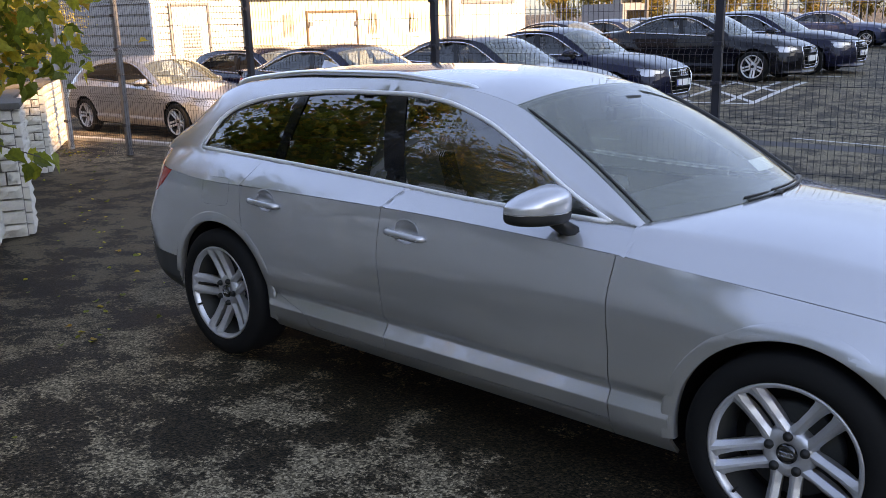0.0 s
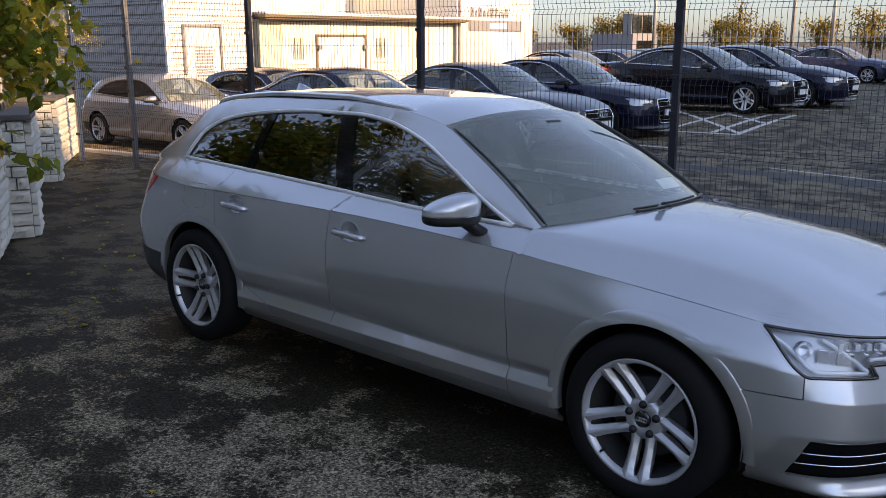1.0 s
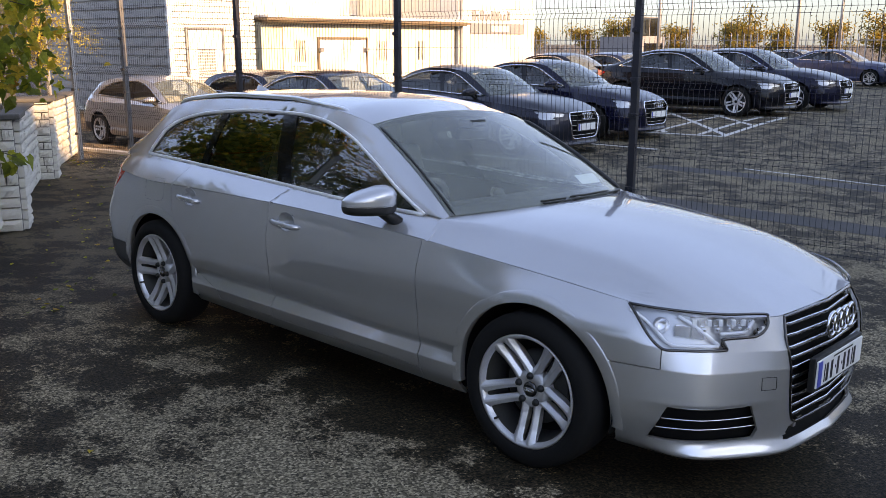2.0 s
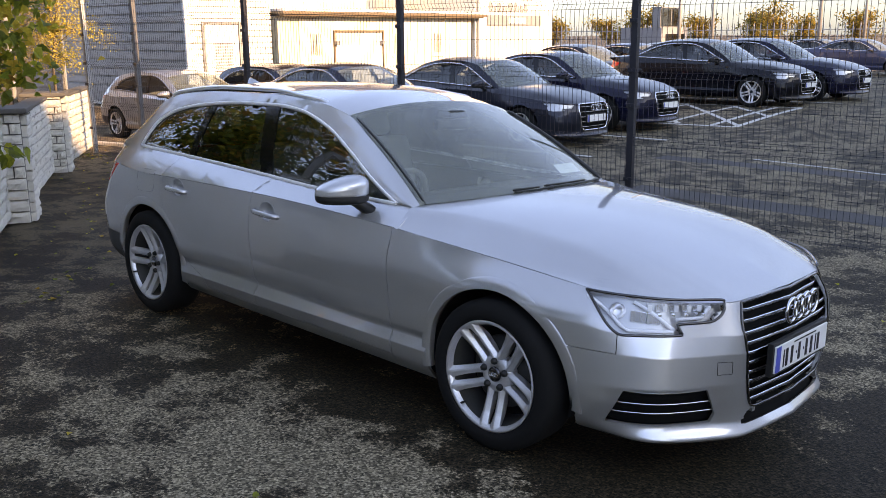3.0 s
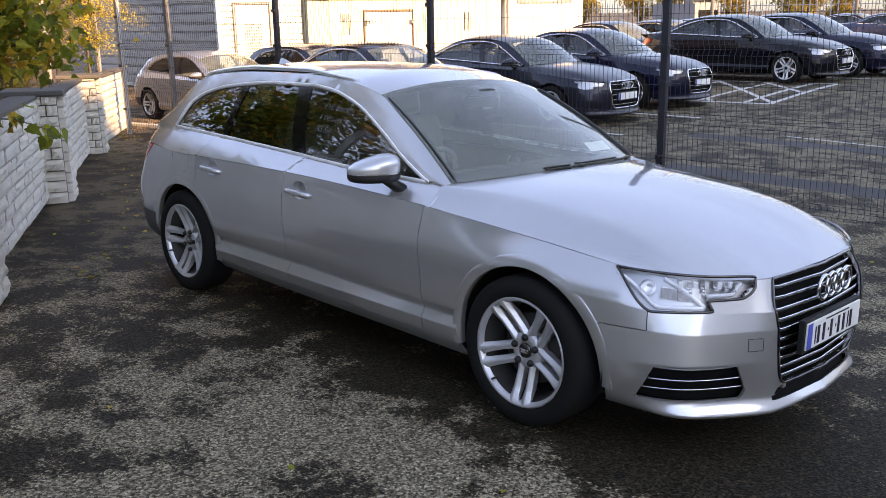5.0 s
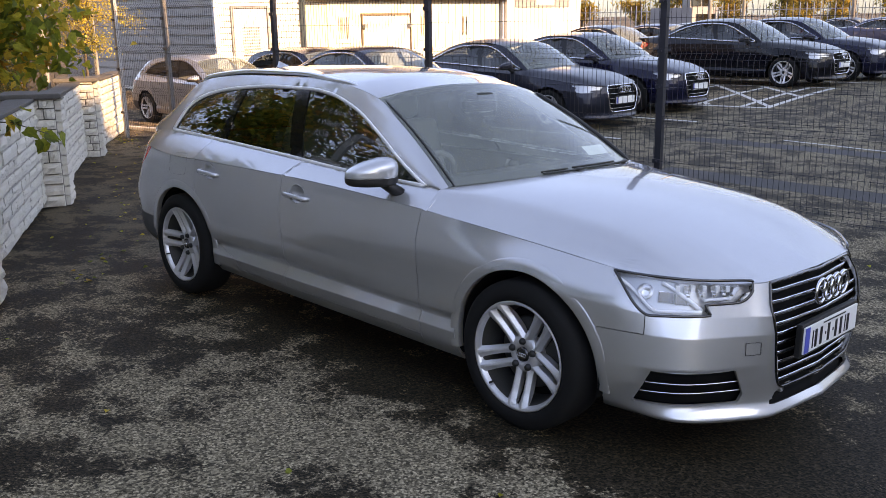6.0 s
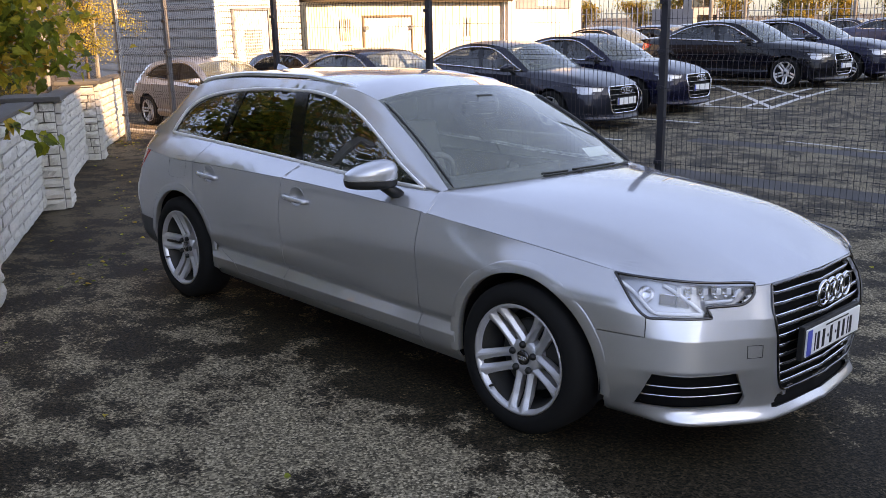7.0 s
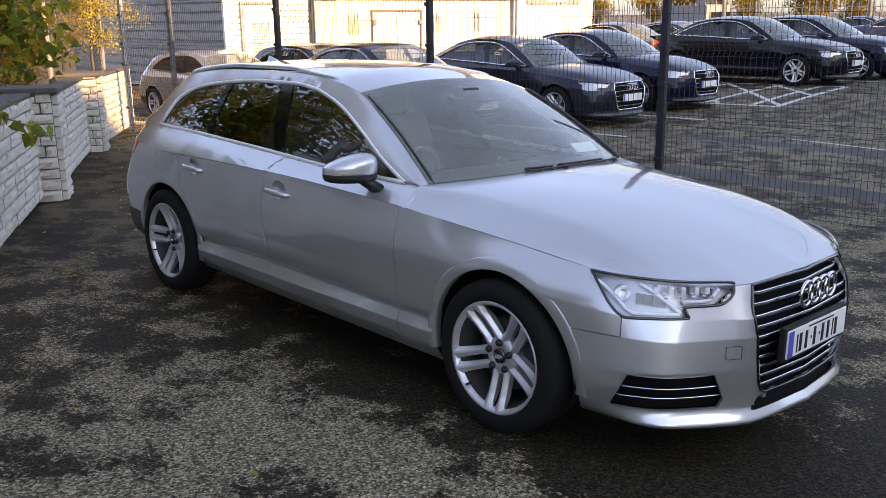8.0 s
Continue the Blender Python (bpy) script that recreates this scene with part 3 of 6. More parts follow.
def build_office():
    b = thing("cream_outbuilding", "low cream rendered outbuilding with brown eaves and gates", "building")
    part("wall", boxed(-5, 0, 0.04, 7.9, -0.2, 2.36), RENDER_CREAM, b)
    part("fascia", boxed(-5.1, 0.42, -0.06, 8.25, 2.40, 2.48, bevel=0.02), ROOF_EDGE, b)
    part("soffit", boxed(0.002, 0.36, 0.0, 8.15, 2.362, 2.398), ROOF_EDGE, b)
    part("flat_roof", boxed(-5.0, 0.38, 0.0, 8.2, 2.482, 2.56, bevel=0.02), RENDER_WHITE, b)
    part("render_panel", boxed(0.003, 0.03, 0.75, 7.86, 0.0, 2.3, bevel=0.004), RENDER_PALE, b)
    gate = part("gate", boxed(0.034, 0.07, 2.02, 3.82, 0.05, 1.9, bevel=0.006), DOOR_WHITE, b, "white double steel gate")
    part("frame", boxed(0.034, 0.09, 1.95, 2.0, 0.0, 1.98, bevel=0.006), ROOF_EDGE, gate)
    part("frame", boxed(0.034, 0.09, 3.84, 3.89, 0.0, 1.98, bevel=0.006), ROOF_EDGE, gate)
    part("frame", boxed(0.034, 0.09, 2.005, 3.835, 1.92, 1.98, bevel=0.006), ROOF_EDGE, gate)
    part("leaf_gap", boxed(0.072, 0.076, 2.91, 2.925, 0.06, 1.89), INK, gate)
    for y in (2.02, 3.78):
        lamp = part("wall_lamp", boxed(0.092, 0.20, y - 0.06, y + 0.06, 1.56, 1.68, bevel=0.02), SIGN_GREY, b, "small grey wall lamp")
        part("bracket", boxed(0.03, 0.093, y - 0.02, y + 0.02, 1.6, 1.64), SIGN_GREY, lamp)
    for y0, y1 in ((1.12, 1.55), (4.32, 4.78), (6.1, 6.5)):
        louvred_window(b, y0, y1, 1.28, 1.88)
    part("down_pipe", boxed(0.10, 0.18, 8.05, 8.13, 0.0, 5.2, bevel=0.02), SIGN_GREY, b)
    b.matrix_basis = pose(BX, 11.34, -0.12)


def build_white_hall():
    b = thing("white_hall", "tall white rendered hall with a grey sign board", "building")
    part("wall", boxed(-9, 0, 0, 12.5, -0.2, 7.0), RENDER_WHITE, b)
    part("wall", boxed(0.003, 5.0, 8.22, 12.5, -0.2, 7.0), RENDER_WHITE, b)
    part("parapet", boxed(-9.1, 5.1, -0.05, 12.6, 7.0, 7.2, bevel=0.02), ROOF_EDGE, b)
    sign = part("sign_board", boxed(5.003, 5.05, 8.85, 11.8, 2.13, 2.48, bevel=0.01), SIGN_GREY, b, "grey sign board with unreadable lettering")
    part("caption", boxed(5.052, 5.058, 9.95, 10.9, 2.21, 2.40), RENDER_WHITE, sign)
    widths = (0.24, 0.17, 0.26, 0.2, 0.16, 0.28, 0.22, 0.15, 0.2, 0.25)
    y = 8.95
    for w in widths:
        part("letter_bar", boxed(5.003, 5.02, y, y + w - 0.06, 2.58, 2.90 if w > 0.2 else 2.80), SIGN_GREY, sign)
        y += w
    b.matrix_basis = pose(BX - 5.0, 11.2, -0.12)


build_clad_building()
build_office()
build_white_hall()


def build_dark_shed():
    b = thing("dark_shed", "charcoal ribbed metal shed behind the bank", "building")
    part("wall", boxed(-22.0, -18.0, -3.0, 4.6, -0.2, 4.6), CHARCOAL, b)
    part("roof_edge", boxed(-22.05, -17.93, -3.05, 4.66, 4.6, 4.8, bevel=0.02), CHARCOAL, b)
    rib = mesh_of("rib", *tube([(0, 0, -0.1), (0, 0, 4.55)], 0.03, 6, up=(1, 0, 0)), CHARCOAL)
    for k in range(24):
        child("rib", rib, b, m=pose(-17.99, -2.8 + k * 0.31, 0))


build_dark_shed()


def build_shade_hall():
    """An unseen tall hall, added behind the camera's right hand to keep the near ground in shade."""
    b = thing("unseen_shade_hall", "unseen tall pale hall added to cast shade", "building")
    part("wall", boxed(32.0, 44.0, -10.0, 42.0, -0.2, 17.6), SHADE_WALL, b)
    part("parapet", boxed(31.95, 44.05, -10.05, 42.05, 17.6, 17.8, bevel=0.02), ROOF_EDGE, b)


build_shade_hall()


# ---- cars ----
# Feature rows of the flank, from sill to shoulder, at stations from the tail's centre round to the nose's centre: (x, half width, z).
STATIONS = (0.0, 0.6, 0.95, 1.35, 1.90, 2.45, 3.15, 4.15, 4.75, 5.20, 5.50, 5.82, 5.94, 6.30)
FLANK = [
    [(-3.74, 0, 0.24), (-3.71, 0.45, 0.24), (-3.58, 0.65, 0.24), (-3.33, 0.772, 0.235), (-2.82, 0.82, 0.225), (-2.15, 0.825, 0.215), (-1.686, 0.825, 0.21), (-0.606, 0.825, 0.2), (0, 0.8, 0.19), (0.4, 0.755, 0.185), (0.61, 0.71, 0.175), (0.79, 0.49, 0.165), (0.85, 0.36, 0.163), (0.885, 0, 0.16)],
    [(-3.79, 0, 0.32), (-3.76, 0.504, 0.32), (-3.624, 0.705, 0.31), (-3.35, 0.829, 0.295), (-2.82, 0.868, 0.285), (-2.17, 0.87, 0.28), (-1.686, 0.87, 0.276), (-0.606, 0.868, 0.27), (0, 0.83, 0.24), (0.42, 0.785, 0.215), (0.635, 0.73, 0.2), (0.822, 0.5, 0.194), (0.88, 0.37, 0.192), (0.918, 0, 0.19)],
    [(-3.815, 0, 0.38), (-3.785, 0.52, 0.38), (-3.64, 0.722, 0.37), (-3.35, 0.852, 0.345), (-2.82, 0.885, 0.325), (-2.19, 0.887, 0.338), (-1.686, 0.888, 0.336), (-0.61, 0.881, 0.332), (0, 0.845, 0.31), (0.42, 0.805, 0.255), (0.625, 0.72, 0.245), (0.788, 0.5, 0.244), (0.856, 0.37, 0.242), (0.892, 0, 0.238)],
    [(-3.845, 0, 0.47), (-3.815, 0.53, 0.47), (-3.66, 0.732, 0.46), (-3.36, 0.857, 0.45), (-2.82, 0.885, 0.44), (-2.4, 0.856, 0.388), (-1.69, 0.849, 0.386), (-0.612, 0.857, 0.376), (0, 0.865, 0.39), (0.44, 0.838, 0.405), (0.672, 0.74, 0.406), (0.824, 0.5, 0.406), (0.87, 0.38, 0.402), (0.902, 0, 0.39)],
    [(-3.845, 0, 0.58), (-3.815, 0.54, 0.58), (-3.66, 0.742, 0.58), (-3.37, 0.862, 0.57), (-2.82, 0.9, 0.56), (-2.5, 0.884, 0.53), (-1.705, 0.88, 0.525), (-0.618, 0.88, 0.52), (0, 0.896, 0.53), (0.44, 0.838, 0.535), (0.664, 0.73, 0.53), (0.82, 0.503, 0.528), (0.868, 0.412, 0.526), (0.902, 0, 0.52)],
    [(-3.81, 0, 0.74), (-3.78, 0.51, 0.74), (-3.63, 0.71, 0.74), (-3.37, 0.84, 0.73), (-2.82, 0.894, 0.72), (-2.62, 0.89, 0.7), (-1.718, 0.886, 0.69), (-0.63, 0.886, 0.68), (0, 0.899, 0.65), (0.44, 0.835, 0.622), (0.65, 0.705, 0.6), (0.806, 0.5, 0.598), (0.854, 0.42, 0.596), (0.893, 0, 0.615)],
    [(-3.76, 0, 0.93), (-3.72, 0.49, 0.93), (-3.58, 0.67, 0.915), (-3.33, 0.804, 0.895), (-2.82, 0.868, 0.88), (-2.645, 0.872, 0.884), (-1.7, 0.872, 0.89), (-0.608, 0.868, 0.858), (0, 0.816, 0.8), (0.405, 0.778, 0.756), (0.6, 0.69, 0.733), (0.762, 0.475, 0.714), (0.806, 0.38, 0.712), (0.842, 0, 0.721)],
]
BELT = [(-3.76, 0.48, 0.938), (-3.6, 0.62, 0.962), (-3.45, 0.68, 0.988), (-3.12, 0.738, 1.010), (-2.46, 0.755, 0.999), (-1.79, 0.764, 0.972), (-1.26, 0.766, 0.946), (-0.95, 0.762, 0.938), (-0.58, 0.760, 0.934)]
ESTATE = dict(
    edge=[(-3.73, 0.50, 0.945), (-3.62, 0.585, 1.0), (-3.50, 0.60, 1.065), (-3.40, 0.595, 1.112), (-3.22, 0.575, 1.235), (-3.10, 0.566, 1.303), (-2.92, 0.560, 1.350), (-2.4, 0.566, 1.388), (-1.9, 0.575, 1.392), (-1.5, 0.588, 1.368), (-1.217, 0.60, 1.312), (-1.04, 0.634, 1.227), (-0.86, 0.668, 1.128), (-0.70, 0.699, 1.028), (-0.58, 0.722, 0.946)],
    crown=[(-3.73, 0.96), (-3.58, 1.07), (-3.45, 1.20), (-3.34, 1.325), (-3.15, 1.378), (-2.85, 1.415), (-2.4, 1.442), (-1.9, 1.450), (-1.5, 1.432), (-1.217, 1.375)],
    window=[(-3.116, 1.021), (-2.998, 1.185), (-2.836, 1.256), (-2.566, 1.302), (-2.101, 1.334), (-1.775, 1.335), (-1.561, 1.315), (-1.337, 1.254), (-1.101, 1.145), (-0.872, 1.026), (-0.690, 0.943), (-0.95, 0.944), (-1.26, 0.951), (-1.786, 0.977), (-2.46, 1.003)],
    rear_glass=(-3.54, -3.36), pillars=((-1.778, 0.975, -1.90, 1.335, 0.115), (-2.52, 1.0, -2.47, 1.31, 0.065)), tail=-3.73)
SALOON = dict(
    edge=[(-3.76, 0.62, 0.99), (-3.45, 0.62, 1.02), (-3.2, 0.60, 1.06), (-2.85, 0.57, 1.19), (-2.5, 0.56, 1.315), (-2.1, 0.565, 1.372), (-1.75, 0.578, 1.375), (-1.45, 0.59, 1.355), (-1.217, 0.60, 1.312), (-1.04, 0.634, 1.227), (-0.86, 0.668, 1.128), (-0.70, 0.699, 1.028), (-0.58, 0.722, 0.946)],
    crown=[(-3.76, 1.03), (-3.45, 1.06), (-3.2, 1.09), (-2.85, 1.24), (-2.5, 1.375), (-2.1, 1.425), (-1.75, 1.432), (-1.45, 1.418), (-1.217, 1.375)],
    window=[(-2.98, 1.022), (-2.75, 1.13), (-2.45, 1.25), (-2.15, 1.31), (-1.85, 1.325), (-1.561, 1.312), (-1.337, 1.254), (-1.101, 1.145), (-0.872, 1.026), (-0.690, 0.943), (-1.26, 0.951), (-1.786, 0.977), (-2.46, 1.003)],
    rear_glass=(-3.12, -2.58), pillars=((-1.70, 0.975, -1.80, 1.33, 0.10),), tail=-3.76)
HATCH = dict(
    edge=[(-3.50, 0.58, 1.03), (-3.38, 0.575, 1.14), (-3.2, 0.57, 1.26), (-2.85, 0.565, 1.345), (-2.4, 0.57, 1.385), (-1.9, 0.578, 1.392), (-1.5, 0.588, 1.368), (-1.217, 0.60, 1.312), (-1.04, 0.634, 1.227), (-0.86, 0.668, 1.128), (-0.70, 0.699, 1.028), (-0.58, 0.722, 0.946)],
    crown=[(-3.50, 1.05), (-3.38, 1.19), (-3.2, 1.33), (-2.85, 1.405), (-2.4, 1.44), (-1.9, 1.450), (-1.5, 1.432), (-1.217, 1.375)],
    window=[(-3.02, 1.03), (-2.88, 1.17), (-2.70, 1.25), (-2.4, 1.305), (-2.0, 1.334), (-1.775, 1.335), (-1.561, 1.315), (-1.337, 1.254), (-1.101, 1.145), (-0.872, 1.026), (-0.690, 0.943), (-1.26, 0.951), (-1.786, 0.977), (-2.46, 1.003)],
    rear_glass=(-3.44, -3.24), pillars=((-1.778, 0.975, -1.88, 1.335, 0.11),), tail=-3.50)
ARCH = 0.372
WHEELS = ((0.0, 0.322), (-2.82, 0.322))


def circle(cx, cz, r, n=40):
    return [(cx + r * math.cos(2 * math.pi * k / n), cz + r * math.sin(2 * math.pi * k / n)) for k in range(n)]


GRILLE = [(-0.366, 0.706), (-0.408, 0.61), (-0.4, 0.53), (-0.33, 0.3), (-0.295, 0.285), (0.295, 0.285), (0.33, 0.3), (0.4, 0.53), (0.408, 0.61), (0.366, 0.706), (0.15, 0.712), (-0.15, 0.712)]
FOG = [(0.150, 0.394), (0.200, 0.252), (-0.205, 0.250), (-0.220, 0.285), (-0.172, 0.394)]
# outlines of the headlight: (along a line at 45 degrees, height)
LAMP_CUT = [(0.308, 0.80), (0.284, 0.754), (0.195, 0.618), (0.165, 0.604), (-0.064, 0.609), (-0.044, 0.646), (-0.177, 0.650), (-0.238, 0.695), (-0.245, 0.78)]
LAMP = [(0.280, 0.752), (0.193, 0.620), (0.165, 0.606), (-0.064, 0.610), (-0.044, 0.646), (-0.177, 0.650), (-0.238, 0.695), (-0.238, 0.722), (-0.064, 0.734), (0.071, 0.742)]


class Sheet:
    """A grid of points with normals, from which outlines can be cut."""

    def __init__(self, grid):
        self.p = grid
        gi, gj = np.gradient(grid, axis=0), np.gradient(grid, axis=1)
        n = np.cross(gi, gj)
        self.n = n / np.maximum(np.linalg.norm(n, axis=2, keepdims=True), 1e-9)
        self.label = np.zeros((grid.shape[0] - 1, grid.shape[1] - 1), int)

    def cut(self, axes, outline, mark, side=0, limit=None):
        """Draw the grid's near lines onto an outline in two axes, and mark the cells within it."""
        poly = np.array(outline, float)
        to2 = np.eye(3)[list(axes)] if isinstance(axes, tuple) else axes
        flat = self.p @ to2.T
        a, b = poly, np.roll(poly, -1, 0)
        d = b - a
        q = flat[:, :, None, :] - a
        s = np.clip((q * d).sum(-1) / (d * d).sum(-1), 0, 1)
        near = a + s[..., None] * d
        gap = np.linalg.norm(flat[:, :, None, :] - near, axis=-1)
        k = gap.argmin(-1)
        gap = np.take_along_axis(gap, k[..., None], -1)[..., 0]
        near = np.take_along_axis(near, k[..., None, None], 2)[:, :, 0]
        gi, gj = np.gradient(self.p, axis=0), np.gradient(self.p, axis=1)
        fi, fj = gi @ to2.T, gj @ to2.T
        det = fi[..., 0] * fj[..., 1] - fi[..., 1] * fj[..., 0]
        delta = near - flat
        safe = np.where(np.abs(det) > 1e-9, det, 1)
        u = (delta[..., 0] * fj[..., 1] - delta[..., 1] * fj[..., 0]) / safe
        v = (fi[..., 0] * delta[..., 1] - fi[..., 1] * delta[..., 0]) / safe
        ok = (np.abs(det) > 1e-9) & (np.abs(u) < 0.62) & (np.abs(v) < 0.62) & (np.maximum(np.abs(u), np.abs(v)) < 0.62)
        if side:
            ok &= self.p[..., 1] * side >= -1e-6
        if limit is not None:
            ok &= limit(self.p)
        self.p = np.where(ok[..., None], self.p + gi * u[..., None] + gj * v[..., None], self.p)
        mid = (self.p[:-1, :-1] + self.p[1:, :-1] + self.p[:-1, 1:] + self.p[1:, 1:]) / 4
        x, y = np.moveaxis(mid @ to2.T, -1, 0)
        inside = np.zeros(x.shape, bool)
        for (x0, y0), (x1, y1) in zip(a, b):
            cross = (y0 > y) != (y1 > y)
            inside ^= cross & (x < (x1 - x0) * (y - y0) / np.where(y1 == y0, 1, y1 - y0) + x0)
        if side:
            inside &= mid[..., 1] * side > 0
        if limit is not None:
            inside &= limit(mid)
        self.label[inside] = mark
        return self

    def mesh(self, name, mat, want, skirt=0.012, gap=0.0018, lift=0.0, mirror=False):
        """The cells with a wanted mark as one mesh; its rim is drawn in by gap and folded inwards by skirt."""
        pick = np.isin(self.label, want if isinstance(want, (list, tuple)) else [want])
        ci, cj = np.nonzero(pick)
        ids = -np.ones(self.p.shape[:2], int)
        quads = np.stack([np.stack([ci, cj], 1), np.stack([ci + 1, cj], 1), np.stack([ci + 1, cj + 1], 1), np.stack([ci, cj + 1], 1)], 1)
        used = np.unique(quads.reshape(-1, 2), axis=0)
        ids[used[:, 0], used[:, 1]] = np.arange(len(used))
        f = ids[quads[..., 0], quads[..., 1]]
        p, n = self.p[used[:, 0], used[:, 1]].copy(), self.n[used[:, 0], used[:, 1]]
        p += n * lift
        edges = {}
        for face in f.tolist():
            for e in zip(face, face[1:] + face[:1]):
                key = (min(e), max(e))
                edges[key] = None if key in edges else e
        rim = [e for e in edges.values() if e]
        faces = f.tolist()
        if rim:
            mids = p[f].mean(1)
            total, count = np.zeros_like(p), np.zeros(len(p))
            for k in range(4):
                np.add.at(total, f[:, k], mids)
                np.add.at(count, f[:, k], 1)
            to = total / np.maximum(count, 1)[:, None] - p
            to /= np.maximum(np.linalg.norm(to, axis=1, keepdims=True), 1e-9)
            on = sorted({i for e in rim for i in e})
            p[on] += to[on] * gap
            if skirt:
                base = len(p)
                where = {i: base + k for k, i in enumerate(on)}
                low = {i: base + len(on) + k for k, i in enumerate(on)}
                p = np.concatenate([p, p[on], p[on] - n[on] * skirt])
                faces += [(where[b], where[a], low[a], low[b]) for a, b in rim]
        if mirror:
            p = p * (1, -1, 1)
            faces = [tuple(reversed(q)) for q in faces]
        return mesh_of(name, p, faces, mat, True)


def flank_sheet(fine):
    """The flank from the tail's centre round to the nose's centre, on the car's right; rows rise."""
    rows = np.array(FLANK, float)
    at = []
    for a, b in zip(STATIONS, STATIONS[1:]):
        at += list(np.linspace(a, b, max(2, int((b - a) / fine)), endpoint=False))
    at = np.array(at + [STATIONS[-1]])
    lines = np.stack([pchip(STATIONS, r, at) for r in rows], 1)
    v = np.array([0, 0.55, 0.8, 1.35, 1.9, 2.8, 3.8])
    want = []
    for a, b in zip(v, v[1:]):
        want += list(np.linspace(a, b, max(2, int((b - a) * 0.30 / fine) + 1), endpoint=False))
    want = np.array(sorted(want + [v[-1]] + ([0.775, 0.825, 1.32, 1.38, 1.87, 1.93, 2.77, 2.83] if fine < 0.03 else [])))
    g = np.stack([pchip(v, lines[k], want) for k in range(len(at))], 0)
    # the ledge along the doors has crisp edges
    line = np.stack([np.stack([np.interp(want, v, lines[k][:, c]) for c in range(3)], 1) for k in range(len(at))], 0)
    w = (np.clip((at - 1.9) / 0.4, 0, 1) * np.clip((4.75 - at) / 0.5, 0, 1))[:, None] * ((want > 0.5) & (want < 1.45))[None, :]
    f = np.clip((want - 1.35) / 0.55, 0, 1)
    lift = (line[..., 1] + (g[:, [int(np.argmin(abs(want - 1.9)))], 1] - line[:, [int(np.argmin(abs(want - 1.35)))], 1]) * ((1 - (1 - f) ** 3) - f)[None, :])
    side_w = (np.clip((at - 1.9) / 0.4, 0, 1) * np.clip((4.75 - at) / 0.5, 0, 1))[:, None] * ((want > 1.35) & (want < 1.9))[None, :]
    g[..., 1] += (lift - g[..., 1]) * side_w
    w = np.maximum(w, np.clip((at - 5.2) / 0.15, 0, 1)[:, None] * (want > 1.2)[None, :])
    g = g + (line - g) * w[..., None]
    g[..., 1] *= -1
    whole = np.concatenate([g, (g * (1, -1, 1))[-2::-1]])
    u = (at[:-1] + at[1:]) / 2
    return Sheet(whole), np.r_[u, u[::-1]], (want[:-1] + want[1:]) / 2


def top_line(xs):
    """The shoulder line by x, on the side of the doors."""
    k = [p for p in FLANK[6][1:10]]
    return curve([(a, b, c) for a, b, c in k], xs)


def upper_sheet(style, fine):
    """From the shoulder over the belt to the roof's edge or the windscreen pillar, on the right."""
    xs = np.arange(style["tail"], -0.5801, fine)
    xs = np.append(xs, -0.58) if xs[-1] < -0.581 else xs
    low, belt, edge = top_line(xs), curve(BELT, xs), curve(style["edge"], xs)
    belt[:, 1] = np.minimum(belt[:, 1], edge[:, 1] - 0.006)
    rows = []
    n1, n2 = max(3, int(0.13 / fine)), max(5, int(0.42 / fine))
    for t in np.linspace(0, 1, n1, endpoint=False):
        s = low[:, 0] + (belt[:, 0] - low[:, 0]) * (0.8 * t + 0.2 * t * t)
        z = low[:, 1] + (belt[:, 1] - low[:, 1]) * t
        rows.append(np.stack([xs, -s, z], 1))
    for t in np.linspace(0, 1, n2):
        s = belt[:, 0] + (edge[:, 0] - belt[:, 0]) * t + 0.018 * math.sin(math.pi * t)
        z = belt[:, 1] + (edge[:, 1] - belt[:, 1]) * t
        rows.append(np.stack([xs, -s, z], 1))
    return Sheet(np.stack(rows, 1))


def roof_sheet(style, fine):
    xs = np.arange(style["tail"], -1.2171, fine)
    xs = np.append(xs, -1.217)
    edge, crown = curve(style["edge"], xs), curve(style["crown"], xs)
    cols = []
    for f in np.linspace(-1, 1, max(9, int(1.1 / fine))):
        c = 1 - abs(f) ** 2.3
        bulge = 0.06 * (1 - f * f) * np.clip((xs + 1.7) / 0.48, 0, 1) ** 2
        cols.append(np.stack([xs + bulge, edge[:, 0] * f, edge[:, 1] + (crown - edge[:, 1]) * c], 1))
    return Sheet(np.stack(cols, 1))


def screen_sheet(fine):
    cols = []
    n = max(9, int(1.3 / fine))
    for f in np.linspace(-1, 1, n):
        k = 1 - f * f
        low = np.array([-0.58 + 0.185 * k, 0.722 * f, 0.946 + 0.030 * k])
        top = np.array([-1.217 + 0.06 * k, 0.600 * f, 1.312 + 0.063 * (1 - abs(f) ** 2.3)])
        t = np.linspace(0, 1, max(6, int(0.8 / fine)))[:, None]
        mid = low + (top - low) * t
        mid[:, 2] += 0.022 * np.sin(math.pi * t[:, 0])
        cols.append(mid)
    return Sheet(np.stack(cols, 1)[::-1])


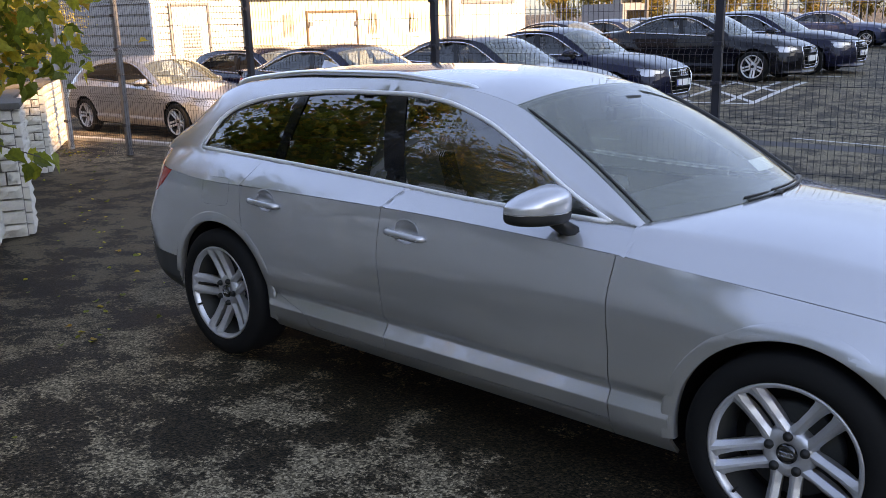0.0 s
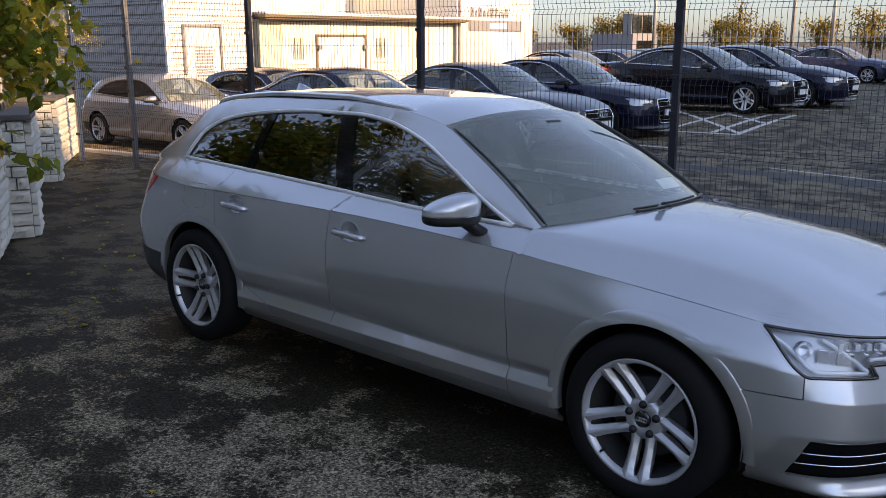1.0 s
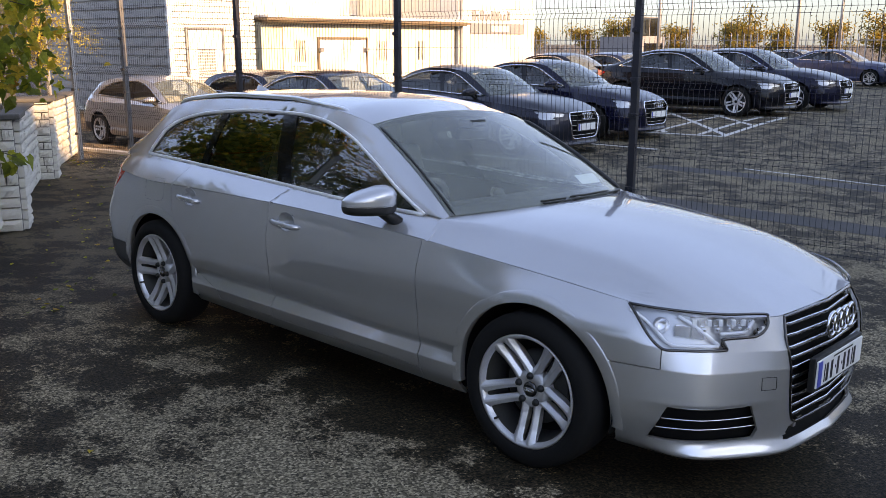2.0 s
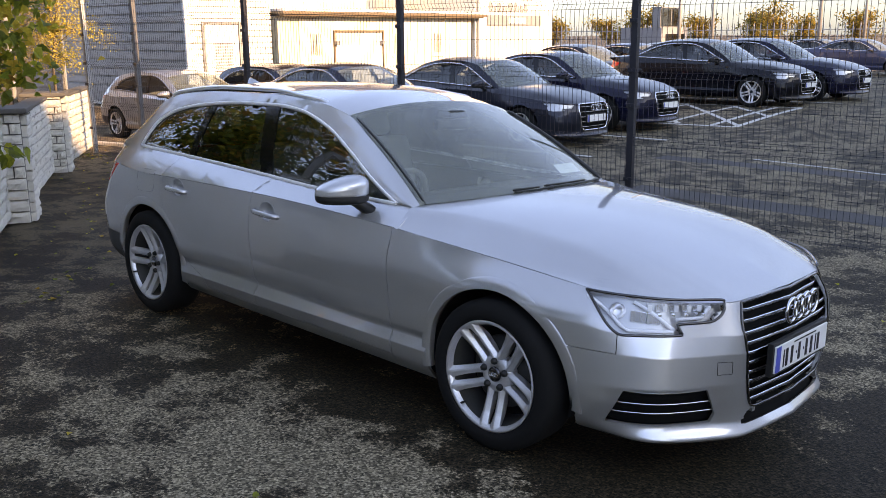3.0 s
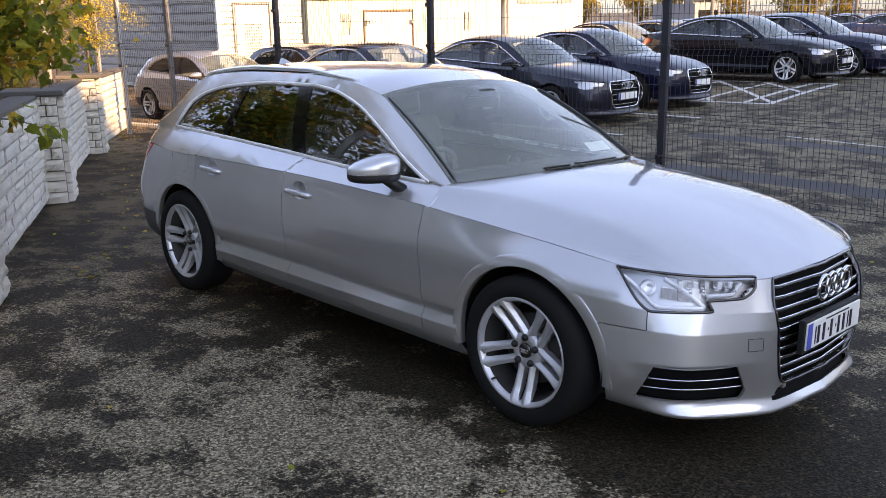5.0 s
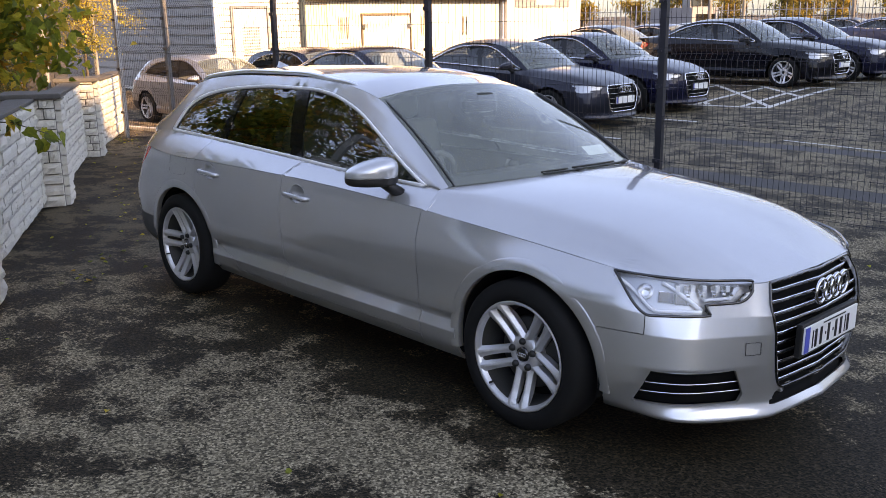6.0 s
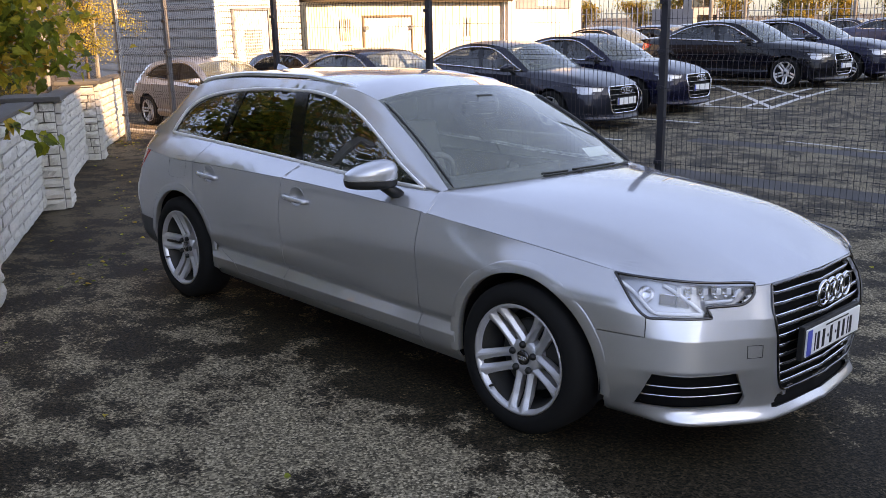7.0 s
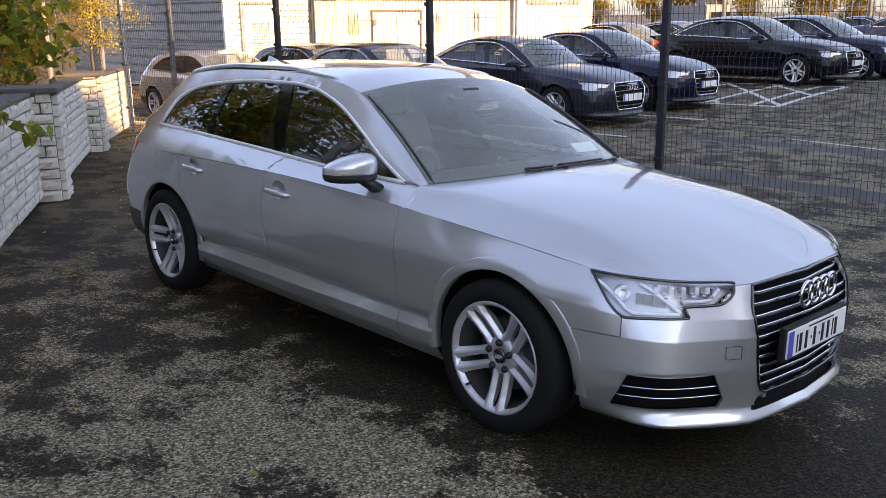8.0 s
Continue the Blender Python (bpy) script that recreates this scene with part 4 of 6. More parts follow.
def hood_sheet(fine):
    """From the windscreen's foot to the nose between the two shoulder lines, with a crease on each side."""
    u = np.linspace(0, 1, max(14, int(1.5 / fine)))
    edge = pchip(np.array(STATIONS[7:10]), np.array(FLANK[6][7:10], float), np.linspace(STATIONS[7], STATIONS[9], len(u)))
    rx = np.linspace(-0.62, 0.842, 70)
    ridge = curve([(-0.62, 0.976), (-0.40, 0.977), (-0.2, 0.968), (0.0, 0.948), (0.2, 0.916), (0.42, 0.862), (0.6, 0.808), (0.72, 0.767), (0.842, 0.721)], rx)
    knee = curve([(-0.62, 0.898, 0.70), (-0.50, 0.865, 0.675), (-0.30, 0.80, 0.63), (0.04, 0.775, 0.645), (0.25, 0.78, 0.69), (0.41, 0.79, 0.78), (0.83, 0.80, 0.85)], rx)
    nose = np.array(FLANK[6][9:], float)
    cols = []
    for f in np.linspace(-1, 1, max(15, int(1.9 / fine)) | 1):
        a = abs(f)
        k = np.interp(a * 0.788, nose[::-1, 1], np.arange(len(nose))[::-1])
        front = pchip(np.arange(len(nose)), nose, [k])[0]
        x0 = -0.396 - 0.197 * min(a / 0.832, 1.0) ** 2
        x = x0 + (front[0] - x0) * u
        width = np.where(x > 0.405, 0.788, np.interp(x, edge[:, 0], edge[:, 1], right=0.788))
        zc = np.interp(x, rx, ridge)
        ze = np.interp(np.minimum(x, 0.405), edge[:, 0], edge[:, 2])
        ka, kh = np.interp(x, rx, knee[:, 0]), np.interp(x, rx, knee[:, 1])
        inner = 1 - (1 - kh) * (a / ka) ** 2.2
        outer = kh * (1 - a) / (1 - ka)
        h = -0.022 * np.log(np.exp(-inner / 0.022) + np.exp(-np.minimum(outer, 3) / 0.022))
        z = ze + (zc - ze) * h
        # settle onto the leading edge
        w = np.clip((u - 0.55) / 0.45, 0, 1) ** 2
        z = z + w * (front[2] - z[-1])
        if a > 0.999:
            z = np.interp(x, edge[:, 0], edge[:, 2], right=front[2])
        cols.append(np.stack([x, math.copysign(1, f) * a * width, z], 1))
    return Sheet(np.stack(cols, 1))


def arch_lip(points, cx, cz, side):
    """A rolled lip round a wheel arch, lying on the flank's points."""
    pts = points[points[:, 1] < 0]
    angles = np.linspace(radians(-9), radians(189), 90)
    v = []
    rows = []
    for r, out in ((ARCH - 0.005, -0.030), (ARCH - 0.006, 0.000), (ARCH - 0.003, 0.0016), (ARCH + 0.036, 0.0020), (ARCH + 0.042, 0.0008), (ARCH + 0.046, -0.004)):
        ys = []
        for a in angles:
            d = (pts[:, 0] - cx - r * math.cos(a)) ** 2 + (pts[:, 2] - cz - r * math.sin(a)) ** 2
            k = np.argsort(d)[:5]
            w = 1 / (d[k] + 2e-5)
            ys.append(float((-pts[k, 1] * w).sum() / w.sum()))
        ys = np.convolve(np.pad(ys, 4, mode="edge"), np.ones(9) / 9, mode="valid")
        rows.append([(cx + r * math.cos(a), side * (y + out), max(cz + r * math.sin(a), 0.195)) for a, y in zip(angles, ys)])
    n = len(angles)
    for row in rows:
        v += row
    f = [(k * n + i, k * n + i + 1, (k + 1) * n + i + 1, (k + 1) * n + i) for k in range(len(rows) - 1) for i in range(n - 1)]
    return v, (f if side > 0 else [q[::-1] for q in f])


def surface_x(sheet, y, z):
    """How far forward the nose reaches at a half width and height."""
    p = sheet.p.reshape(-1, 3)
    p = p[p[:, 0] > 0.25]
    d = (np.abs(p[:, 1]) - abs(y)) ** 2 + (p[:, 2] - z) ** 2
    k = np.argsort(d)[:4]
    w = 1 / (d[k] + 1e-6)
    return float((p[k, 0] * w).sum() / w.sum())


def lamp_point(sheet, q, z):
    """The point of the right flank at a place along the 45 degree line and a height."""
    p = sheet.p.reshape(-1, 3)
    p = p[(p[:, 0] > 0.2) & (p[:, 1] < 0)]
    d = (0.7071 * (-p[:, 1] - p[:, 0]) - q) ** 2 + (p[:, 2] - z) ** 2
    k = np.argsort(d)[:6]
    w = 1 / (d[k] + 1e-5)
    x, y, _ = (p[k] * w[:, None]).sum(0) / w.sum()
    e = (q - 0.7071 * (-y - x)) * 0.7071
    return x - e, y - e, z


def wheel(parent, x, side, full, angle=0.0, spin=None):
    """A wheel on its hub; side -1 is the car's right. Built facing -y."""
    w = child("wheel", None, parent, "five twin-spoke alloy wheel" if full else "")
    w.matrix_basis = pose(x, side * 0.79, 0.322) @ (Matrix() if side < 0 else pose(0, 0, 0, 0, 0, 180))
    n = 72 if full else 28
    tyre = [(0.231, 0.085), (0.243, 0.108), (0.270, 0.113), (0.300, 0.105), (0.319, 0.088), (0.3225, 0.06), (0.3225, -0.06), (0.319, -0.088), (0.300, -0.105), (0.270, -0.113), (0.243, -0.108), (0.231, -0.085)]
    shapes = [lathe(tyre, n)]
    child("tyre", mesh_of("tyre", *merged(*shapes), RUBBER, True), w)
    rim = [(0.235, -0.096), (0.238, -0.104), (0.231, -0.107), (0.222, -0.098), (0.215, -0.082)]
    child("rim", mesh_of("rim", *lathe(rim, n), ALLOY, True), w)
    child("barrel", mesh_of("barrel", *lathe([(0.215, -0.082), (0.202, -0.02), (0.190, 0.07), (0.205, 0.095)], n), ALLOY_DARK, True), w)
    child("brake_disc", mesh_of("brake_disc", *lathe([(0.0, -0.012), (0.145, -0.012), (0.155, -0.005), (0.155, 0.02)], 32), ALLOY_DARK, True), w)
    # near-black disc paints the shade behind the spokes
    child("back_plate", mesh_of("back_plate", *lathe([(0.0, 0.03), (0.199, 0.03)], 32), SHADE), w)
    child("hub", mesh_of("hub", *lathe([(0.085, -0.01), (0.082, -0.045), (0.068, -0.058), (0.036, -0.062), (0.034, -0.058), (0.0, -0.058)], 40), ALLOY, True), w)
    child("hub_cap", mesh_of("hub_cap", *lathe([(0.033, -0.055), (0.031, -0.066), (0.02, -0.069), (0.0, -0.070)], 32), GLOSS_BLACK, True), w)
    if full:
        rings = [moved(ring_shape(0.0075, 0.0013, 20, 6), pose((k - 1.5) * 0.0098, -0.0702, 0)) for k in range(4)]
        child("badge", mesh_of("badge", *merged(*rings), CHROME, True), w)
    prof = ((0.050, -0.056, 0.022, 0.028), (0.105, -0.066, 0.0180, 0.046), (0.164, -0.082, 0.0195, 0.046), (0.202, -0.097, 0.023, 0.034), (0.223, -0.104, 0.031, 0.010))
    v, f = [], []
    for r, y, half, deep in prof:
        v += [(r, y + 0.016, -half), (r, y + 0.001, -half * 0.30), (r, y, half * 0.10), (r, y + 0.013, half), (r, y + deep, half * 0.85), (r, y + deep, -half * 0.85)]
    for k in range(len(prof) - 1):
        for i in range(6):
            a, b = k * 6 + i, k * 6 + (i + 1) % 6
            f.append((a, b, b + 6, a + 6))
    f += [tuple(range(6))[::-1], tuple(range(24, 30))]
    spoke_me = mesh_of("spoke", v, f, ALLOY)
    for k in range(5):
        for off in (-1, 1):
            a = angle - 90 + 72 * k
            child("spoke", spoke_me, w, m=pose(0, 0, 0, 0, -a, 0) @ pose(0.0, 0, off * 0.0280) @ pose(0, 0, 0, 0, -off * 1.2, 0))
    if full:
        bolt = mesh_of("wheel_bolt", *lathe([(0.015, -0.040), (0.015, -0.0465), (0.0115, -0.0465), (0.0115, -0.055), (0.0, -0.056)], 12), BLACK_PLASTIC, True)
        for k in range(5):
            a = radians(angle - 54 + 72 * k)
            child("wheel_bolt", bolt, w, m=pose(0.058 * math.cos(a), -0.0215, 0.058 * math.sin(a)))
        child("valve", mesh_of("valve", *tube([(0.0, -0.085, 0), (0.0, -0.115, 0)], 0.005, 8), BLACK_PLASTIC), w, m=pose(0.203 * math.cos(radians(angle + 228)), 0, 0.203 * math.sin(radians(angle + 228))))
    return w


def ring_shape(radius, thick, steps=32, sides=8, axis="y"):
    prof = [(radius + thick * math.cos(2 * math.pi * k / sides), thick * math.sin(2 * math.pi * k / sides)) for k in range(sides)]
    return lathe(prof, steps, axis, True)


def edge_trim(sheet, points, radius, lift=0.004, flat=0.5):
    """A flat bead along (x, z) points on the right-hand upper side."""
    out = []
    grid = sheet.p.reshape(-1, 3)
    for x, z in points:
        d = (grid[:, 0] - x) ** 2 + (grid[:, 2] - z) ** 2
        k = np.argsort(d)[:3]
        w = 1 / (d[k] + 1e-6)
        y = float((grid[k, 1] * w).sum() / w.sum())
        out.append((x, y - lift, z))
    return tube(out, radius, 6, flat, up=(0, 1, 0.3))


def smooth_path(points, n, closed=False):
    p = np.array(points + points[:1] if closed else points, float)
    s = np.r_[0, np.cumsum(np.linalg.norm(np.diff(p, axis=0), axis=1))]
    return [tuple(q) for q in pchip(s, p, np.linspace(0, s[-1], n))]


def flip(outline):
    return [(-a, b) for a, b in outline]


def build_car(name, label, style, paint, full=False, group="", fine=None):
    car = thing(name, label, "car", group=group)
    fine = fine or (0.021 if full else 0.075)
    flank, u, v = flank_sheet(fine)
    plain = flank.p.reshape(-1, 3).copy()
    uu, vv = np.meshgrid(u, v, indexing="ij")
    lab = np.full(uu.shape, 1)
    lab[(uu > 2.45) & (uu < 3.15) & (vv > 0.55)] = 2
    lab[(uu > 3.15) & (uu < 4.15) & (vv > 0.55)] = 3
    lab[(uu > 4.15) & (uu < 5.33)] = 4
    lab[(uu > 4.75) & ((vv < 1.9) | (uu > 5.33))] = 5
    lab[(uu < 1.62) & (vv < 1.35)] = 18
    flank.label = lab
    ahead = lambda p: p[..., 0] > 0.2
    astern = lambda p: p[..., 0] < -3.2
    for x, z in WHEELS:
        for side in (-1, 1):
            flank.cut((0, 2), circle(x, z, ARCH + (0.014 if full else 0.0), 48 if full else 24), 9, side)
    half = [(-0.366, 0.706), (-0.408, 0.61), (-0.4, 0.53), (-0.33, 0.3), (-0.295, 0.285), (0.001, 0.285), (0.001, 0.74), (-0.355, 0.74)]
    for side in (-1, 1):
        way = (lambda o: o) if side < 0 else flip
        flank.cut((1, 2), way(half), 10, 0, ahead)
        turn = np.array([(-0.7071, 0.7071 * side, 0.0), (0, 0, 1.0)])
        here = lambda p, side=side: (p[..., 0] > 0.2) & (p[..., 1] * side > 0.05)
        flank.cut(turn, LAMP_CUT, 12, 0, here)
        flank.cut(turn, LAMP_CUT, 12, 0, here)
        if full:
            flank.cut(turn, FOG, 11, 0, here)
            flank.cut(turn, FOG, 11, 0, here)
            flank.cut((1, 2), way([(0.001, 0.272), (-0.335, 0.272), (-0.375, 0.224), (0.001, 0.224)]), 13, 0, ahead)
    if full:
        for side in (-1, 1):
            for hx, hz in ((-1.555, 0.806), (-2.447, 0.832)):
                flank.cut((0, 2), [(hx + 0.062 * math.cos(a), hz + 0.046 * math.sin(a)) for a in np.linspace(0, 2 * math.pi, 24, endpoint=False)], 15 if hx < -2 else 16, side)
    for x, z in WHEELS:
        r = np.hypot(flank.p[..., 0] - x, flank.p[..., 2] - z)
        k = np.clip((ARCH + 0.050 - r) / 0.018, 0, 1)
        flank.p[..., 1] += np.sign(flank.p[..., 1]) * (0.0 if full else 0.007) * k * k * (3 - 2 * k)
    for side in (-1, 1):
        flank.cut((0, 2), [(-3.25, 0.94), (-3.80, 0.95), (-3.82, 0.76), (-3.51, 0.755), (-3.40, 0.81)], 14, side, astern)

    def side_of(mark, side):
        keep = flank.label.copy()
        half_n = keep.shape[0] // 2
        if side < 0:
            keep[half_n:][keep[half_n:] == mark] = 99
        else:
            keep[:half_n][keep[:half_n] == mark] = 99
        old, flank.label = flank.label, keep
        return old

    def flank_part(pname, mat, mark, side=0, plabel="", parent=car, **kw):
        old = side_of(mark, side) if side else flank.label
        ob = child(pname, flank.mesh(pname, mat, mark, **kw), parent, plabel)
        flank.label = old
        return ob

    gap = dict(gap=0.0019, skirt=0.014) if full else dict(gap=0.003, skirt=0.012)
    flank_part("body", paint, 1, **gap)
    bumper = flank_part("front_bumper", paint, 5, **gap)
    flank_part("rear_valance", VALANCE, 18, 0, "dark plastic lower rear bumper", **gap)
    upper = upper_sheet(style, fine)
    upper.cut((0, 2), [(-2.66, 0.80), (-2.645, 0.884), (-2.58, 1.008), (-1.79, 0.982), (-1.64, 0.976), (-1.70, 0.89), (-1.71, 0.80)], 2)
    upper.cut((0, 2), [(-1.71, 0.80), (-1.70, 0.89), (-1.64, 0.976), (-1.26, 0.956), (-0.95, 0.948), (-0.57, 0.942), (-0.57, 0.858), (-0.62, 0.80)], 3)
    upper.cut((0, 2), style["window"], 7)
    for mark, (x0, z0, x1, z1, w) in zip((8, 17), style["pillars"]):
        keep = upper.label.copy()
        upper.cut((0, 2), [(x0, z0), (x0 + w, z0), (x1 + w, z1), (x1, z1)], mark)
        upper.label[(upper.label == mark) & (keep != 7)] = 0
    mids = (upper.p[:-1, :-1] + upper.p[1:, 1:]) / 2
    upper.label[(upper.label == 7) & (mids[..., 0] > style["pillars"][0][2] + 0.02)] = 19
    for side in (-1, 1):
        flip_it = side > 0
        flank_part("fender", paint, 4, side, **gap)
        child("body_side", upper.mesh("body_side", paint, 0, mirror=flip_it, gap=0.001, skirt=0.01), car)
        glass = child("side_window", upper.mesh("side_window", GLASS if full else FAR_GLASS, [7, 17], mirror=flip_it, lift=-0.004, gap=-0.004, skirt=0), car, "dark tinted rear side glass")
        pane = child("side_window", upper.mesh("side_window", DOOR_GLASS if full else FAR_GLASS, [19, 8], mirror=flip_it, lift=-0.004, gap=-0.004, skirt=0), car, "green tinted front side glass")
        if full:
            glass.visible_shadow = pane.visible_shadow = False
        trim = smooth_path(style["window"], 90 if full else 36, True)
        tv, tf = edge_trim(upper, trim, 0.0115 if full else 0.019, 0.006 if full else 0.012, 0.55)
        if flip_it:
            tv, tf = [(p[0], -p[1], p[2]) for p in tv], [tuple(reversed(q)) for q in tf]
        child("window_trim", mesh_of("window_trim", tv, tf, TRIM if full else CHROME, True), car, "bright aluminium window surround")
        for mark in (8, 17)[:len(style["pillars"])]:
            child("pillar_trim", upper.mesh("pillar_trim", PILLAR, mark, mirror=flip_it, lift=0.001, gap=0.0, skirt=0), car, "black pillar trim")
        for mark, pname, hx, hz in ((2, "rear_door", -2.447, 0.832), (3, "front_door", -1.555, 0.806)):
            door = flank_part(pname, paint, mark, side, **gap)
            child("upper_panel", upper.mesh("upper_panel", paint, mark, mirror=flip_it, **gap), door)
            if full:
                path = [(hx - 0.096, 0.874, hz - 0.004), (hx - 0.088, 0.900, hz - 0.005), (hx - 0.05, 0.908, hz - 0.007), (hx + 0.02, 0.909, hz - 0.010), (hx + 0.085, 0.902, hz - 0.014), (hx + 0.104, 0.876, hz - 0.016)]
                hv, hf = tube([(x, s * side, z) for x, s, z in smooth_path(path, 16)], [0.009] + [0.0150] * 14 + [0.009], 10, 0.95, up=(0, 1, 0.15))
                y0 = float(np.abs(plain[((plain[:, 0] - hx) ** 2 + (plain[:, 2] - hz) ** 2).argsort()[:6], 1]).mean())
                cv = [(hx + 0.071 * r * math.cos(a), side * (y0 + d), hz + 0.055 * r * math.sin(a)) for r, d in ((1.0, -0.002), (0.95, 0.0012), (0.87, -0.004), (0.75, -0.022), (0.45, -0.038), (0.02, -0.042)) for a in np.linspace(0, 2 * math.pi, 28, endpoint=False)]
                cf = [(k * 28 + i, k * 28 + (i + 1) % 28, (k + 1) * 28 + (i + 1) % 28, (k + 1) * 28 + i) for k in range(5) for i in range(28)]
                child("handle_cup", mesh_of("handle_cup", cv, cf, paint, True), door, "recessed handle cup")
                h = child("handle", mesh_of("handle", hv, hf, paint, True), door, "silver door handle")
                hv, hf = tube([(x, (s + 0.0100) * side, z - 0.006) for x, s, z in smooth_path(path[1:5], 10)], 0.0035, 6)
                child("handle_strip", mesh_of("handle_strip", hv, hf, CHROME, True), h)
        flank_part("tail_light", RED_LENS, 14, side, "red tail light", lift=0.002, gap=0.002)
    # glass, roof, bonnet
    roof = roof_sheet(style, fine)
    mid = (roof.p[:-1, :-1] + roof.p[1:, 1:]) / 2
    e = curve(style["edge"], mid[..., 0].ravel())[:, 0].reshape(mid.shape[:2])
    a, b = style["rear_glass"]
    roof.label[(mid[..., 0] > a) & (mid[..., 0] < b) & (np.abs(mid[..., 1]) < e * 0.9)] = 7
    child("roof", roof.mesh("roof", paint, 0, gap=0.001, skirt=0.012), car)
    child("rear_window", roof.mesh("rear_window", GLASS, 7, skirt=0, gap=-0.003, lift=-0.003), car)
    child("head_lining", roof.mesh("head_lining", CABIN, 0, lift=-0.035, skirt=0), car)
    back = []
    top_row = roof.p[0]
    tail_line = np.array(FLANK[6][:3], float)
    for x, y, z in top_row:
        f = y / max(abs(top_row[0][1]), 1e-6)
        low = pchip(np.arange(3), tail_line, [2 * abs(f)])[0]
        back.append([(low[0], math.copysign(low[1], f), low[2]), (low[0] * 0.5 + x * 0.5 - 0.02, (math.copysign(low[1], f) + y) / 2, (low[2] + z) / 2 + 0.01), (x, y, z)])
    child("tailgate", Sheet(np.array(back)[::-1].transpose(1, 0, 2)).mesh("tailgate", paint, 0, gap=0.0, skirt=0), car)
    screen = screen_sheet(fine)
    n0, n1 = screen.label.shape
    rim = max(1, int(n1 * 0.035))
    screen.label[:, :rim] = screen.label[:, -rim:] = 2
    screen.label[: max(1, int(n0 * 0.05))] = 2
    screen.label[-max(1, int(n0 * 0.10)):] = 2
    ws = child("windscreen", screen.mesh("windscreen", SCREEN_GLASS, [0, 2], skirt=0.004, gap=0.003, lift=0.001), car, "clear windscreen reflecting pale sky")
    ws.visible_shadow = False
    child("screen_border", screen.mesh("screen_border", BLACK_PLASTIC, 2, skirt=0, gap=0.003, lift=-0.004), car)
    for col, r in ((1, 0.006), (-2, 0.012)) if full else ():
        line = [tuple(q) for q in (screen.p + screen.n * 0.5 * r)[2:, col]]
        size = [0.3 * r, 0.7 * r] + [r] * (len(line) - 4) + [0.7 * r, 0.3 * r]
        child("screen_seal", mesh_of("screen_seal", *tube(line, size, 8, 0.9), BLACK_PLASTIC, True), car, "black rubber windscreen seal")
    child("bonnet", hood_sheet(fine).mesh("bonnet", paint, 0, **gap), car)
    # lamps, grille, inner shell, wheels
    for side in (-1, 1):
        light = flank_part("headlight", LENS_GLASS, 12, side, "clear headlight with light guides", lift=0.002, gap=0.002, skirt=0.0)
        flank_part("lamp_bowl", LAMP_GREY, 12, side, "", light, lift=-0.035, gap=-0.006, skirt=0)
        light.visible_shadow = False
        if full:
            headlight_details(flank, light, side)
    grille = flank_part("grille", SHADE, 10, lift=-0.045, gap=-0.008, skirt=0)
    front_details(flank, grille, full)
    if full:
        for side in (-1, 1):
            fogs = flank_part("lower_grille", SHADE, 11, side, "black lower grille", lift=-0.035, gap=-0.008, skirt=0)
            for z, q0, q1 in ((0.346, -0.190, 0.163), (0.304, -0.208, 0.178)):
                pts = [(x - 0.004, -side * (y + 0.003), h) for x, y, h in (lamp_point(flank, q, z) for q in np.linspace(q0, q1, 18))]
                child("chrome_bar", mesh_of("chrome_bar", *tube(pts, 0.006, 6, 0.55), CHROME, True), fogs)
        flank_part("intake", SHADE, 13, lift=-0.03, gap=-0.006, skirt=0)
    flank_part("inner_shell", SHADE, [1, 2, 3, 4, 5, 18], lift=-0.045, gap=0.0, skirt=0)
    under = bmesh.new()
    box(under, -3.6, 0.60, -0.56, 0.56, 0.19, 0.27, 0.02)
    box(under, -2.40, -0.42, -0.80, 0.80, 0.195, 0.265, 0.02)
    # tray below the nose, added to deepen the shade on the ground
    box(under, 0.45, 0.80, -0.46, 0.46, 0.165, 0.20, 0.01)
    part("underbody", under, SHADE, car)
    for x, z in WHEELS:
        for side in (-1, 1):
            vw, fw = [], []
            for k in range(25):
                a = radians(-14 + 208 * k / 24)
                for y in (0.50, 0.835):
                    vw.append((x + (ARCH + 0.004) * math.cos(a), side * y, z + (ARCH + 0.004) * math.sin(a)))
            fw = [(2 * k, 2 * k + 1, 2 * k + 3, 2 * k + 2) for k in range(24)] + [tuple(range(0, 50, 2))]
            if full:
                child("wheel_arch", mesh_of("wheel_arch", *arch_lip(plain, x, z, side), paint, True), car)
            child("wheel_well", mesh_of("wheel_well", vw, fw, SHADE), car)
            wheel(car, x, side, full, 0.0 if x == 0 else -21.0)
    cabin(car, full)
    build_mirrors(car, paint, full)
    return car, flank, upper, screen


